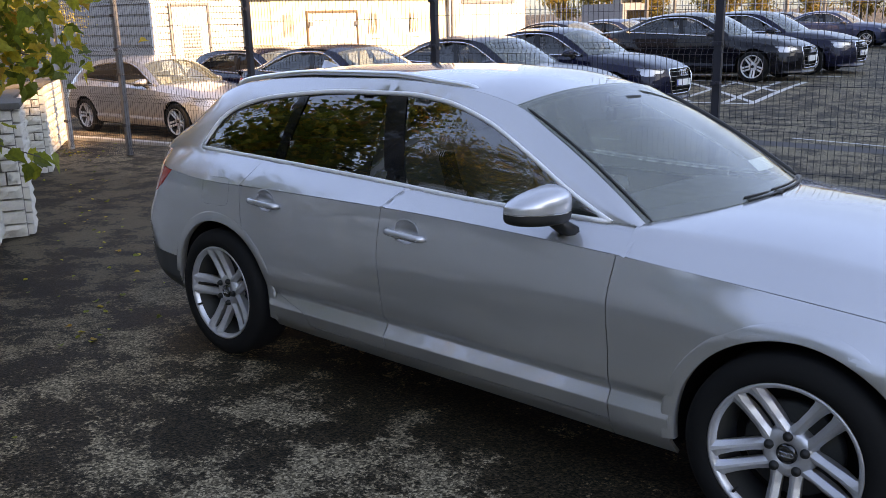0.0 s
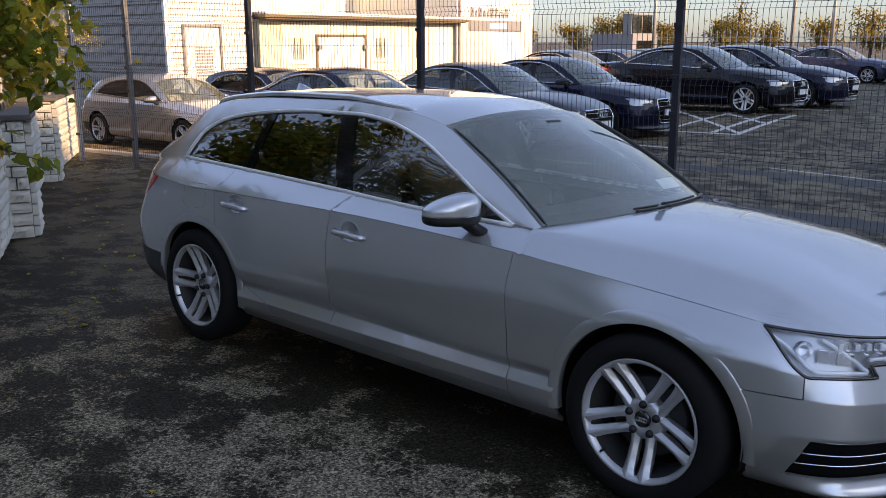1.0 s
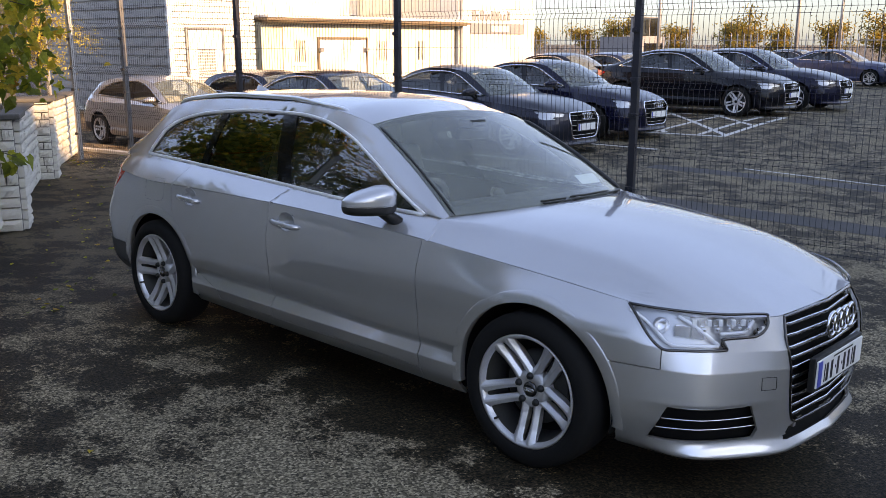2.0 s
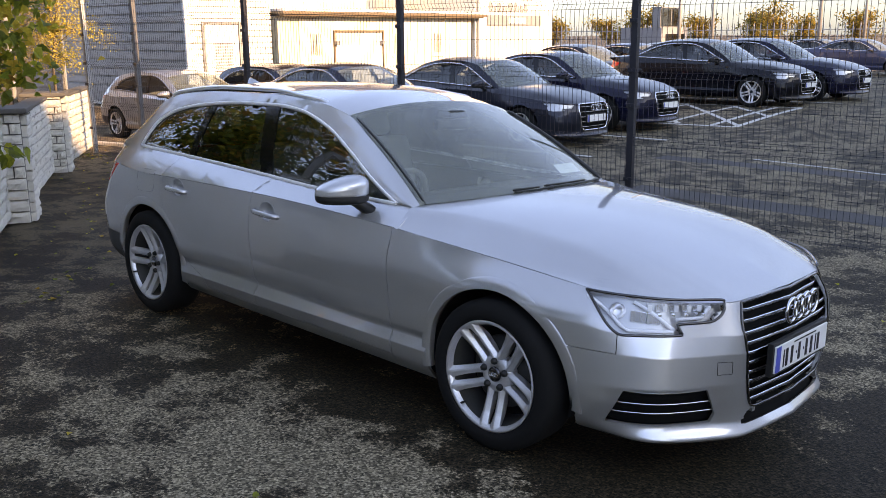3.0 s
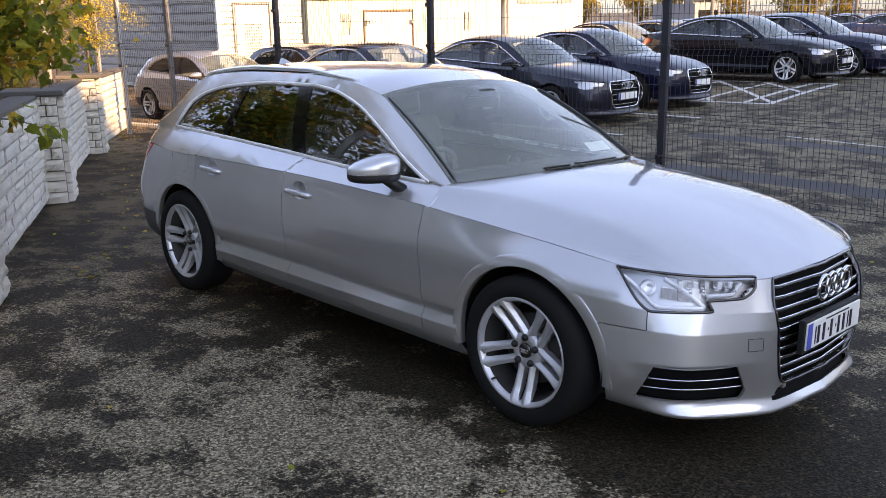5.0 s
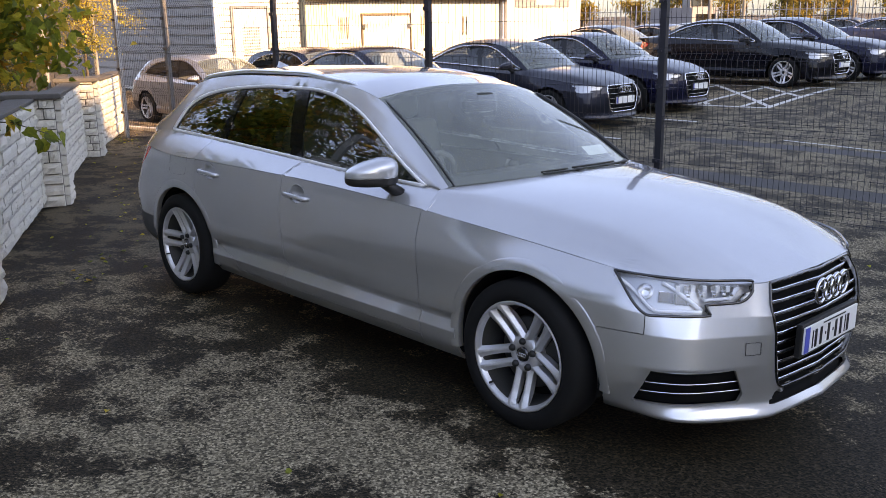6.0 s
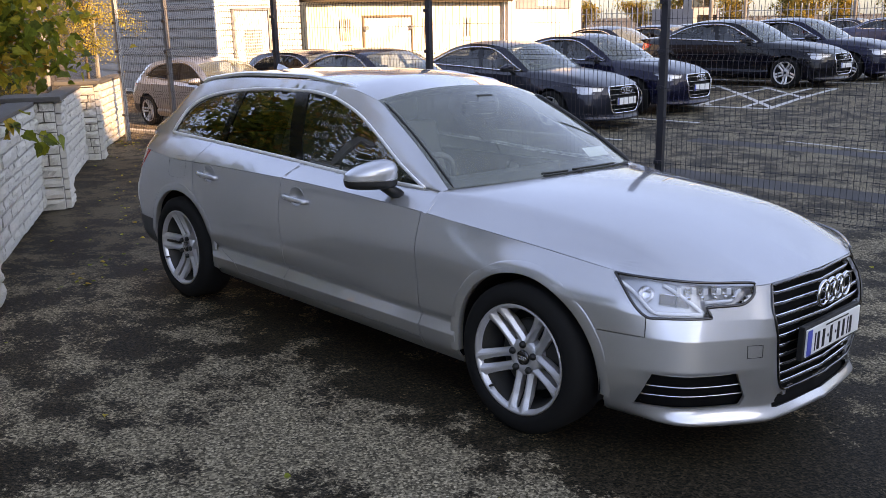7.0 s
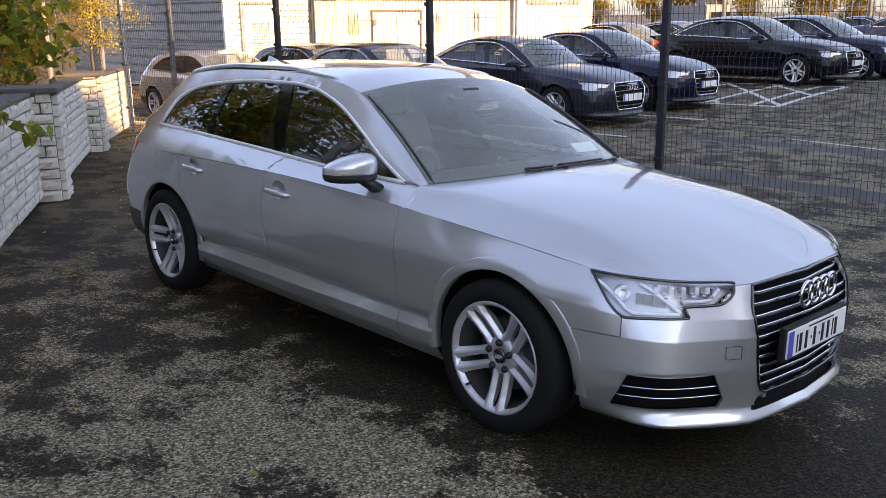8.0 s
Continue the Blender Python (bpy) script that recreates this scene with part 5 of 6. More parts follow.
def headlight_details(flank, light, side):
    def on(s, z, d):
        return (surface_x(flank, s, z) + d, side * s, z)
    lens = mesh_of("projector", *lathe([(0.0, -0.016), (0.014, -0.012), (0.024, -0.003), (0.028, 0.0), (0.030, 0.02)], 24, "z"), REFLECTOR, True)
    p = on(0.758, 0.690, -0.020)
    child("projector", lens, light, m=look(p, (p[0] - 1, p[1] - side * 0.8, p[2])))
    for k in range(6):
        q = on(0.725 - k * 0.011, 0.672 - k * 0.002, -0.024)
        part("reflector_fin", boxed(-0.010, 0.010, -0.0035, 0.0035, -0.024, 0.020, bevel=0.0015), REFLECTOR, light, m=pose(*q, 0, 0, side * -45))
    # angular light guide and the row of lamps beside it
    for path in (((0.790, 0.730), (0.770, 0.632), (0.758, 0.620), (0.645, 0.620)), ((0.715, 0.722), (0.650, 0.640), (0.640, 0.624)), ((0.625, 0.661), (0.535, 0.663), (0.492, 0.700))):
        pts = []
        for (s0, z0), (s1, z1) in zip(path, path[1:]):
            pts += [on(s0 + (s1 - s0) * t, z0 + (z1 - z0) * t, -0.012) for t in np.linspace(0, 1, 8, endpoint=False)]
        pts.append(on(*path[-1], -0.012))
        sm = np.array(pts)
        sm[1:-1] = (sm[:-2] + sm[1:-1] * 2 + sm[2:]) / 4
        child("light_guide", mesh_of("light_guide", *tube([tuple(q) for q in sm], 0.0075, 8), WHITE_LENS, True), light, "white light guide")
    for k in range(5):
        s = 0.680 - k * 0.040
        q = on(s, 0.704 - k * 0.0015, -0.024)
        part("lamp_cell", boxed(-0.008, 0.008, -0.022, 0.022, -0.012, 0.012, bevel=0.002), WHITE_LENS, light, m=pose(*q, 0, 0, side * -38))
        q = on(s - 0.02, 0.700, -0.018)
        part("lamp_cell", boxed(-0.010, 0.010, -0.0015, 0.0015, -0.013, 0.013), REFLECTOR, light, m=pose(*q, 0, 0, side * -38))
        q = on(max(s - 0.02, 0.52), 0.679, -0.022)
        part("lamp_cell", boxed(-0.006, 0.006, -0.021, 0.021, -0.005, 0.005, bevel=0.0015), REFLECTOR, light, m=pose(*q, 0, 0, side * -38))
    rim = []
    for q, z in smooth_path(LAMP, 90, True):
        x, y, z = lamp_point(flank, q, z)
        rim.append((x + 0.001, -side * (y - 0.001), z))
    child("lamp_rim", mesh_of("lamp_rim", *tube(rim, 0.006, 6, caps=False), GLOSS_BLACK, True), light)


def half_width(z):
    pts = [(0.285, 0.295), (0.300, 0.328), (0.53, 0.398), (0.61, 0.406), (0.706, 0.366)]
    return float(np.interp(z, [a for a, _ in pts], [b for _, b in pts]))


def front_details(flank, grille, full):
    ys = np.linspace(-1, 1, 31 if full else 9)
    levels = (0.318, 0.358, 0.398, 0.438, 0.478, 0.518, 0.558, 0.598, 0.638, 0.676) if full else (0.34, 0.42, 0.50, 0.58, 0.66)
    for z in levels:
        w = half_width(z) - 0.008
        pts = [(surface_x(flank, w * t, z) - 0.016, w * t, z) for t in ys]
        child("chrome_slat", mesh_of("chrome_slat", *tube(pts, 0.006, 6, 0.5), CHROME if full else SATIN, True), grille)
        if full:
            pts = [(x - 0.006, y, zz - 0.009) for x, y, zz in pts]
            child("black_slat", mesh_of("black_slat", *tube(pts, 0.010, 6, 0.8), GLOSS_BLACK, True), grille)
    rim = [(surface_x(flank, y, z) + 0.001, y, z) for y, z in smooth_path(GRILLE, 90 if full else 30, True)]
    child("grille_frame", mesh_of("grille_frame", *tube(rim, 0.006 if full else 0.012, 6, caps=False), GLOSS_BLACK if full else CHROME, True), grille)
    r, gap2 = 0.048, 0.069
    ring = mesh_of("badge_ring", *ring_shape(r, 0.0075, 40 if full else 16, 8), CHROME, True)
    for k in range(4):
        child("badge_ring", ring, grille, m=pose(0.906, (k - 1.5) * gap2, 0.645, 0, 0, 90))
    plate = part("number_plate", boxed(0.915, 0.923, -0.255, 0.255, 0.416, 0.526, bevel=0.003), PLATE_WHITE, grille, "white number plate with blue end strip")
    part("plate_holder", boxed(0.890, 0.9145, -0.267, 0.267, 0.401, 0.538, bevel=0.004), BLACK_PLASTIC, plate)
    part("blue_strip", boxed(0.9235, 0.9245, -0.253, -0.212, 0.419, 0.523), PLATE_BLUE, plate)
    if full:
        y = -0.185
        for w, tall in ((0.018, 1), (0.045, 1), (0.045, 1), (0.018, 0), (0.046, 1), (0.018, 0), (0.045, 1), (0.045, 1), (0.018, 1), (0.045, 1)):
            z0, z1 = (0.429, 0.502) if tall else (0.460, 0.472)
            part("character_bar", boxed(0.9235, 0.925, y, y + w * 0.45, z0, z1), INK, plate)
            y += w + 0.004
        part("caption_bar", boxed(0.9235, 0.9245, -0.09, 0.13, 0.512, 0.518), INK, plate)


def cabin(car, full):
    inner = bmesh.new()
    box(inner, -3.5, -0.5, -0.76, 0.76, 0.27, 0.32, 0.01)
    part("cabin_floor", inner, CABIN, car)
    part("dashboard", box(boxed(-1.02, -0.55, -0.70, 0.70, 0.62, 0.925, bevel=0.05), -1.15, -1.0, -0.14, 0.14, 0.4, 0.8, 0.03), DASH, car, smooth=False)
    for y in (-0.37, 0.37):
        seat = part("seat", boxed(-1.95, -1.45, y - 0.26, y + 0.26, 0.38, 0.56, bevel=0.06), CLOTH, car, "dark cloth seat")
        b = bmesh.new()
        box(b, -0.06, 0.08, -0.25, 0.25, 0.0, 0.62, 0.055, pose(-1.93, y, 0.50, 0, -18))
        part("backrest", b, CLOTH, seat, smooth=True)
        b = bmesh.new()
        box(b, -0.05, 0.05, -0.135, 0.135, 0.0, 0.19, 0.045, pose(-2.13, y, 1.10, 0, -12))
        part("headrest", b, CLOTH, seat, smooth=True)
    part("rear_bench", box(boxed(-2.75, -2.35, -0.66, 0.66, 0.4, 0.58, bevel=0.05), -2.85, -2.68, -0.66, 0.66, 0.45, 1.02, 0.05), CLOTH, car)
    sw = child("steering_wheel", mesh_of("steering_wheel", *moved(merged(ring_shape(0.185, 0.016, 40, 8), lathe([(0.0, -0.02), (0.06, -0.02), (0.07, 0.01)], 20), tube([(-0.18, 0, 0), (0.18, 0, 0)], 0.018, 6)), pose(-1.10, -0.37, 0.865, 0, 0, 90) @ pose(0, 0, 0, 24)), CABIN, True), car)
    if full:
        part("inside_mirror", boxed(-1.10, -1.06, -0.12, 0.12, 1.225, 1.285, bevel=0.015), BLACK_PLASTIC, car)
        part("sensor_box", boxed(-1.13, -1.03, -0.06, 0.06, 1.29, 1.33, bevel=0.012), BLACK_PLASTIC, car)


def build_mirrors(car, paint, full):
    """Wing mirrors: a rounded cap over a dark lower shell on a short stalk."""
    for side in (-1, 1):
        def shell(z0, z1):
            n, m = (20, 28) if full else (8, 12)
            v, f = [], []
            for i in range(n + 1):
                t = z0 + (z1 - z0) * i / n
                for j in range(m):
                    a = 2 * math.pi * j / m
                    e = 2.6 if t > 0 else 7.0
                    r = max(0.02, (1 - abs(t) ** e)) ** (1 / e)
                    ca, sa = math.cos(a), math.sin(a)
                    px = 0.105 * r * math.copysign(abs(ca) ** 0.8, ca) if ca > 0 else 0.045 * r * math.copysign(abs(ca) ** 0.5, ca)
                    py = 0.128 * r * math.copysign(abs(sa) ** 0.85, sa)
                    o = min(1.0, max(0.0, (py * side / 0.128 + 1) / 2))
                    v.append((px * (1 - 0.25 * o * o), py, -0.034 + (0.070 * t + 0.035) * ((1 - 0.55 * o ** 1.35) if t > -0.5 else 1.15)))
            for i in range(n):
                for j in range(m):
                    f.append((i * m + j, i * m + (j + 1) % m, (i + 1) * m + (j + 1) % m, (i + 1) * m + j))
            f += [tuple(range(m))[::-1], tuple(range(n * m, n * m + m))]
            return v, f
        at = pose(-0.905, side * 0.915, 1.010, 0, 0, side * 20) if side < 0 else pose(-0.935, 0.90, 0.975, 0, 0, 20)
        mir = child("wing_mirror", mesh_of("wing_mirror", *shell(-0.40, 1.0), paint, True), car, "wing mirror with dark lower shell", m=at)
        child("lower_shell", mesh_of("lower_shell", *shell(-1.0, -0.465), BLACK_PLASTIC, True), mir)
        if full:
            child("signal_strip", mesh_of("signal_strip", *shell(-0.46, -0.405), CHROME, True), mir)
        v, f = tube([(-0.86, side * 0.875, 0.955), (-0.845, side * 0.845, 0.925), (-0.83, side * 0.80, 0.895)], [0.052, 0.044, 0.05], 10, 0.6)
        child("mirror_stalk", mesh_of("mirror_stalk", v, f, BLACK_PLASTIC, True), car)


LEAN = Matrix.Translation((0, -0.86, 0)) @ pose(0, 0, 0, -2.0) @ Matrix.Translation((0, 0.86, 0))
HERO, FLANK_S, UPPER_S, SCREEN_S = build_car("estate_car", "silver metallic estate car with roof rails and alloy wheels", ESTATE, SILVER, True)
HERO.matrix_basis = LEAN


def hero_extras():
    for side in (-1, 1):
        path = smooth_path([(-3.05, side * 0.540, 1.325), (-3.00, side * 0.543, 1.352), (-2.86, side * 0.545, 1.376), (-2.38, side * 0.552, 1.412), (-1.92, side * 0.558, 1.414), (-1.61, side * 0.56, 1.387), (-1.48, side * 0.556, 1.374), (-1.425, side * 0.552, 1.352)], 48)
        rail = child("roof_rail", mesh_of("roof_rail", *tube(path, [0.006] + [0.0150] * 46 + [0.006], 10, 0.85), SATIN, True), HERO, "aluminium roof rail")
        foot = [(x, y * 0.985, z - 0.020) for x, y, z in path[2:-2]]
        child("rail_foot", mesh_of("rail_foot", *tube(foot, 0.009, 6, 0.9), BLACK_PLASTIC, True), rail)
    v = [(-2.98, -0.024, 1.395), (-2.98, 0.024, 1.395), (-2.82, -0.014, 1.408), (-2.82, 0.014, 1.408), (-2.972, -0.005, 1.452), (-2.972, 0.005, 1.452), (-2.945, 0, 1.448)]
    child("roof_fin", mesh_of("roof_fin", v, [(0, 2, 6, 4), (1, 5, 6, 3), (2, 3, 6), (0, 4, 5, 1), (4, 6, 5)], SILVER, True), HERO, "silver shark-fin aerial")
    # wipers lie along the windscreen's foot
    def foot(y, up):
        k = 1 - (y / 0.722) ** 2
        return (-0.580 + 0.185 * k - up, y, 0.946 + 0.030 * k + 0.0065 + up * 0.57)
    for ys in ((0.60, 0.45, 0.30, 0.12, -0.02), (0.02, -0.08, -0.16, -0.24)):
        pts = [foot(y, 0.001 + 0.006 * abs(y - ys[0])) for y in ys]
        w = child("wiper", mesh_of("wiper", *tube(smooth_path(pts, 14), [0.016, 0.011] + [0.0055] * 12, 6, 0.7), BLACK_PLASTIC, True), HERO, "black wiper")
        blade = [(x - 0.014, y, z + 0.007) for x, y, z in smooth_path(pts, 14)][4:]
        child("wiper_blade", mesh_of("wiper_blade", *tube(blade, 0.0035, 6, 1.4), BLACK_PLASTIC, True), w)
    # paper disc behind the screen
    part("tax_disc", boxed(-0.09, 0.09, -0.004, -0.003, -0.035, 0.035), PAPER, HERO, "pale paper disc behind the windscreen", m=pose(-0.66, 0.50, 1.015, -52, 0, 90) @ pose(0, 0, 0, 0, 0, 0))
    # fuel flap and bonnet sensors
    loop = [(surface_x(FLANK_S, y, z) + 0.002, -y, z) for y, z in smooth_path([(0.520, 0.500), (0.462, 0.498), (0.460, 0.450), (0.518, 0.451)], 40, True)]
    child("tow_cover", mesh_of("tow_cover", *tube(loop, 0.0015, 4, caps=False), BLACK_PLASTIC), HERO, "seam of the square tow eye cover")
    flap = [(-2.93, 0.900), (-2.75, 0.905), (-2.725, 0.88), (-2.725, 0.80), (-2.75, 0.775), (-2.91, 0.770), (-2.94, 0.795), (-2.95, 0.875)]
    ring = []
    for x, z in smooth_path(flap, 60, True):
        d = (FLANK_S.p[..., 0] - x) ** 2 + (FLANK_S.p[..., 2] - z) ** 2 + (FLANK_S.p[..., 1] > 0) * 9
        if z > 0.885:
            y = float(UPPER_S.p[..., 1].ravel()[((UPPER_S.p[..., 0] - x) ** 2 + (UPPER_S.p[..., 2] - z) ** 2).argmin()])
        else:
            y = float(FLANK_S.p[..., 1].ravel()[d.argmin()])
        ring.append((x, y, z))
    child("fuel_flap", mesh_of("fuel_flap", *tube(ring, 0.0007, 4, caps=False), BLACK_PLASTIC), HERO, "seam of the fuel flap")


hero_extras()


# ---- other cars in the lot ----
def lot_cars():
    made = {}
    def base(key, label, style, paint):
        if key not in made:
            made[key] = build_car("parked_car", label, style, paint, False, "parked cars", 0.04 if key == "silver_hatch" else None)[0]
            return made[key], True
        return made[key], False
    rows = (
        ("grey_saloon", "dark blue-grey saloon car parked nose out", SALOON, GREY_PAINT, -7.1, 8.95, 0, 1.0),
        ("navy_saloon", "dark navy saloon car parked nose out", SALOON, NAVY, -7.15, 11.4, 0, 1.0),
        ("black_saloon", "glossy black saloon car parked nose out", SALOON, BLACK_PAINT, -6.86, 16.96, 0, 1.06),
        ("navy_saloon", "dark navy saloon car parked nose out", SALOON, NAVY, -6.55, 19.6, 0, 1.06),
        ("navy_coupe", "dark blue car seen over the estate's roof", SALOON, NAVY, -8.05, 6.55, 0, 0.97),
        ("navy_hatch", "dark blue hatchback parked by the warehouse", HATCH, NAVY, -11.2, 7.6, 0, 0.97),
        ("grey_saloon", "dark grey saloon car in the second row", SALOON, GREY_PAINT, -11.6, 18.4, 0, 0.98),
        ("blue_saloon", "dark blue saloon car in the second row", SALOON, BLUE_GREY, -11.4, 21.0, 0, 0.98),
        ("grey_saloon", "dark grey saloon car in the second row", SALOON, GREY_PAINT, -11.9, 24.0, 0, 0.98),
        ("blue_saloon", "blue-grey saloon car far across the lot", SALOON, BLUE_GREY, -9.6, 35.0, 0, 1.0),
        ("black_saloon", "glossy black saloon car far across the lot", SALOON, BLACK_PAINT, -4.6, 34.0, 0, 1.08),
        ("silver_hatch", "pale silver hatchback parked behind the mesh fence", HATCH, SILVER_FAR, -12.2, 5.8, 4, 0.92),
        ("white_hatch", "white hatchback far across the lot", HATCH, WHITE_PAINT, -15.0, 33.0, 0, 1.0),
        ("white_hatch", "white van-like hatchback far across the lot", HATCH, WHITE_PAINT, -10.5, 44.0, 180, 1.1),
        ("grey_saloon", "dark grey saloon car far across the lot", SALOON, GREY_PAINT, -12.5, 38.0, 0, 1.0),
        ("grey_saloon", "dark grey saloon car far across the lot", SALOON, GREY_PAINT, -3.0, 47.0, 0, 1.0),
    )
    for key, label, style, paint, x, y, turn, size in rows:
        car, fresh = base(key, label, style, paint)
        m = pose(x, y, ground_z(x - 1.4, y) + 0.004, 0, 0, turn)
        if fresh:
            car.scale = (1, 1, 1)
            car.matrix_basis = m
            ob = car
        else:
            ob = copy_thing(car, m)
        ob.scale = (size, size, size)
        tagged(ob, label)


lot_cars()


# ---- beyond the lot ----
def lamp_post(x, y, h):
    post = thing("lamp_post", "tall pale steel lamp post", "lamp post", group="lamp posts")
    child("pole", mesh_of("pole", *tube([(0, 0, 0), (0, 0, h * 0.5), (0, 0, h)], [0.10, 0.085, 0.06], 10), POST_PALE, True), post)
    child("arm", mesh_of("arm", *tube([(0, 0, h - 0.05), (0.5, 0, h + 0.05), (1.0, 0, h + 0.08)], 0.035, 8), POST_PALE, True), post)
    part("lantern", boxed(0.9, 1.5, -0.12, 0.12, h + 0.02, h + 0.12, bevel=0.03), GRILLE_GREY, post)
    post.matrix_basis = pose(x, y, ground_z(x, y))


for x, y, h in ((-14.5, 39.0, 8.0), (-20.0, 36.0, 7.0), (-24.0, 47.0, 8.0), (-8.0, 46.0, 8.0), (-17.0, 52.0, 8.0), (-2.0, 44.0, 8.0)):
    lamp_post(x, y, h)


def signal_box():
    b = thing("grey_office", "grey flat-roofed office with wide dark windows", "building")
    part("wall", boxed(-3.0, 0, 0.6, 3.9, -0.2, 2.3), SIGN_GREY, b)
    part("upper_storey", boxed(-0.7, -0.1, 0.55, 3.2, 2.3, 3.5), GRILLE_GREY, b)
    for y0, y1 in ((0.6, 1.82), (1.94, 3.15)):
        part("window", boxed(-0.12, -0.06, y0, y1, 2.36, 3.46, bevel=0.01), GLOSS_BLACK, b, "wide dark window")
    part("roof", boxed(-0.75, 0.0, 0.5, 3.25, 3.5, 3.56, bevel=0.02), SIGN_GREY, b)
    part("window", boxed(-0.02, 0.03, 1.1, 3.5, 0.9, 1.9, bevel=0.01), GLOSS_BLACK, b)
    b.matrix_basis = pose(-28.0, 47.4, -0.2)


signal_box()


def far_fence():
    f = thing("far_railing", "tall grey palisade railing beyond the lot", "fence")
    pale = mesh_of("pale", *tube([(0, 0, 0), (0, 0, 2.2), (0, 0, 2.35)], [0.035, 0.035, 0.008], 4), POST_PALE)
    for k in range(150):
        x = -46 + 0.42 * k
        child("pale", pale, f, m=pose(x, 50 + 0.02 * k, ground_z(x, 50)))
    for z in (0.5, 1.9):
        child("rail", mesh_of("rail", *tube([(-46, 50, z), (17, 53, z)], 0.03, 4), POST_PALE), f)


far_fence()


# ---- plants ----
def maple_leaf(size, fold, rng):
    """A five-lobed leaf in the xy plane with its stalk at the origin, folded along its midrib."""
    half = [(0.0, 0.0), (0.10, -0.04), (0.36, 0.0), (0.37, 0.12), (0.52, 0.30), (0.41, 0.37), (0.36, 0.58), (0.22, 0.62), (0.12, 0.80), (0.0, 1.0)]
    v = []
    for sgn in (1, -1):
        for x, y in half:
            v.append((sgn * x * size * rng.uniform(0.92, 1.08), y * size, fold * x * size - 0.18 * y * y * size))
    n = len(half)
    f = []
    for o in (0, n):
        ring = [(0 + o), *(range(1 + o, n + o))]
        for k in range(1, n - 1):
            tri = (ring[0], ring[k], ring[k + 1])
            f.append(tri if o == 0 else tri[::-1])
    # both halves meet in the midrib so that a leaf is one island
    f = [tuple(0 if i == n else (n - 1 if i == 2 * n - 1 else i) for i in t) for t in f]
    return v, f


def blade_leaf(size, rng):
    v = [(0, 0, 0), (0.28 * size, 0.45 * size, 0.06 * size), (0, size, -0.08 * size), (-0.28 * size, 0.45 * size, 0.06 * size)]
    return v, [(0, 1, 2), (0, 2, 3)]


def scatter(rng, count, spots, make, sizes, droop=0.5):
    v, f = [], []
    for _ in range(count):
        c = Vector(spots(rng))
        s = rng.uniform(*sizes)
        m = Matrix.Translation(c) @ Euler((radians(rng.uniform(-60, 60)) - droop, radians(rng.uniform(-50, 50)), rng.uniform(0, 6.28))).to_matrix().to_4x4()
        lv, lf = make(s, rng)
        n = len(v)
        v += [m @ Vector(p) for p in lv]
        f += [tuple(i + n for i in t) for t in lf]
    return v, f


def twig(a, b, rng, r0, r1, steps=7, sag=0.06):
    pts = []
    for k in range(steps + 1):
        t = k / steps
        p = Vector(a).lerp(Vector(b), t)
        p += Vector((rng.uniform(-1, 1), rng.uniform(-1, 1), rng.uniform(-1, 1))) * 0.03 * (t > 0)
        p.z -= sag * math.sin(math.pi * t)
        pts.append(p)
    return tube(pts, [r0 + (r1 - r0) * k / steps for k in range(steps + 1)], 5), pts


def build_maple():
    rng = random.Random(11)
    tree = thing("maple_tree", "young maple with green and orange leaves over the wall", "tree")
    shapes = []
    t, _ = twig((-4.4, -3.2, 0.1), (-4.1, -2.6, 3.6), rng, 0.07, 0.035, 8, 0)
    shapes.append(t)
    tips = []
    for a, b in (((-4.3, -2.95, 1.3), (-3.52, -1.08, 1.02)), ((-4.3, -2.9, 1.5), (-3.66, -1.42, 1.30)), ((-4.25, -2.85, 1.7), (-3.50, -1.0, 1.46)), ((-4.3, -2.8, 2.0), (-3.62, -1.25, 1.85)),
                 ((-4.3, -2.8, 2.1), (-3.5, -0.95, 1.92)), ((-4.25, -2.8, 2.3), (-3.8, -1.5, 2.3)), ((-4.2, -2.7, 2.5), (-3.3, -1.3, 2.6)), ((-4.2, -2.7, 2.7), (-4.6, -1.4, 2.6)), ((-4.2, -2.7, 2.9), (-3.6, -1.9, 3.4)),
                 ((-4.3, -2.9, 1.9), (-3.75, -1.35, 1.62)), ((-4.3, -2.9, 2.1), (-3.6, -1.15, 1.68)), ((-4.3, -2.9, 1.6), (-3.9, -1.75, 1.15)), ((-4.3, -2.9, 1.9), (-4.3, -1.6, 1.5))):
        t, pts = twig(a, b, rng, 0.018, 0.003, 9, -0.08)
        shapes.append(t)
        tips.append(pts)
    child("trunk", mesh_of("trunk", *merged(*shapes), BARK, True), tree, "thin brown stems")

    def spot(r):
        while True:
            pts = r.choice(tips[1:])
            p = pts[min(len(pts) - 1, int(3 + r.random() ** 0.7 * 7))]
            q = p + Vector((r.gauss(0, 0.17), r.gauss(0, 0.14), r.gauss(0, 0.11)))
            if q.z > 1.40 - 0.10 * r.random():
                return q

    def low(r):
        pts = tips[0]
        p = pts[r.randint(4, 9)]
        return p + Vector((r.gauss(0, 0.03), r.gauss(0, 0.05), r.gauss(-0.01, 0.03)))
    a = scatter(rng, 3900, spot, lambda s, r: maple_leaf(s, 0.35, r), (0.045, 0.100))
    b = scatter(rng, 34, low, lambda s, r: maple_leaf(s, 0.35, r), (0.08, 0.12))
    tagged(child("crown", mesh_of("crown", *merged(a, b), MAPLE), tree, "green, yellow and orange lobed leaves"), kind="stuff")
    tree.matrix_basis = pose(-0.20, -0.20, 0)


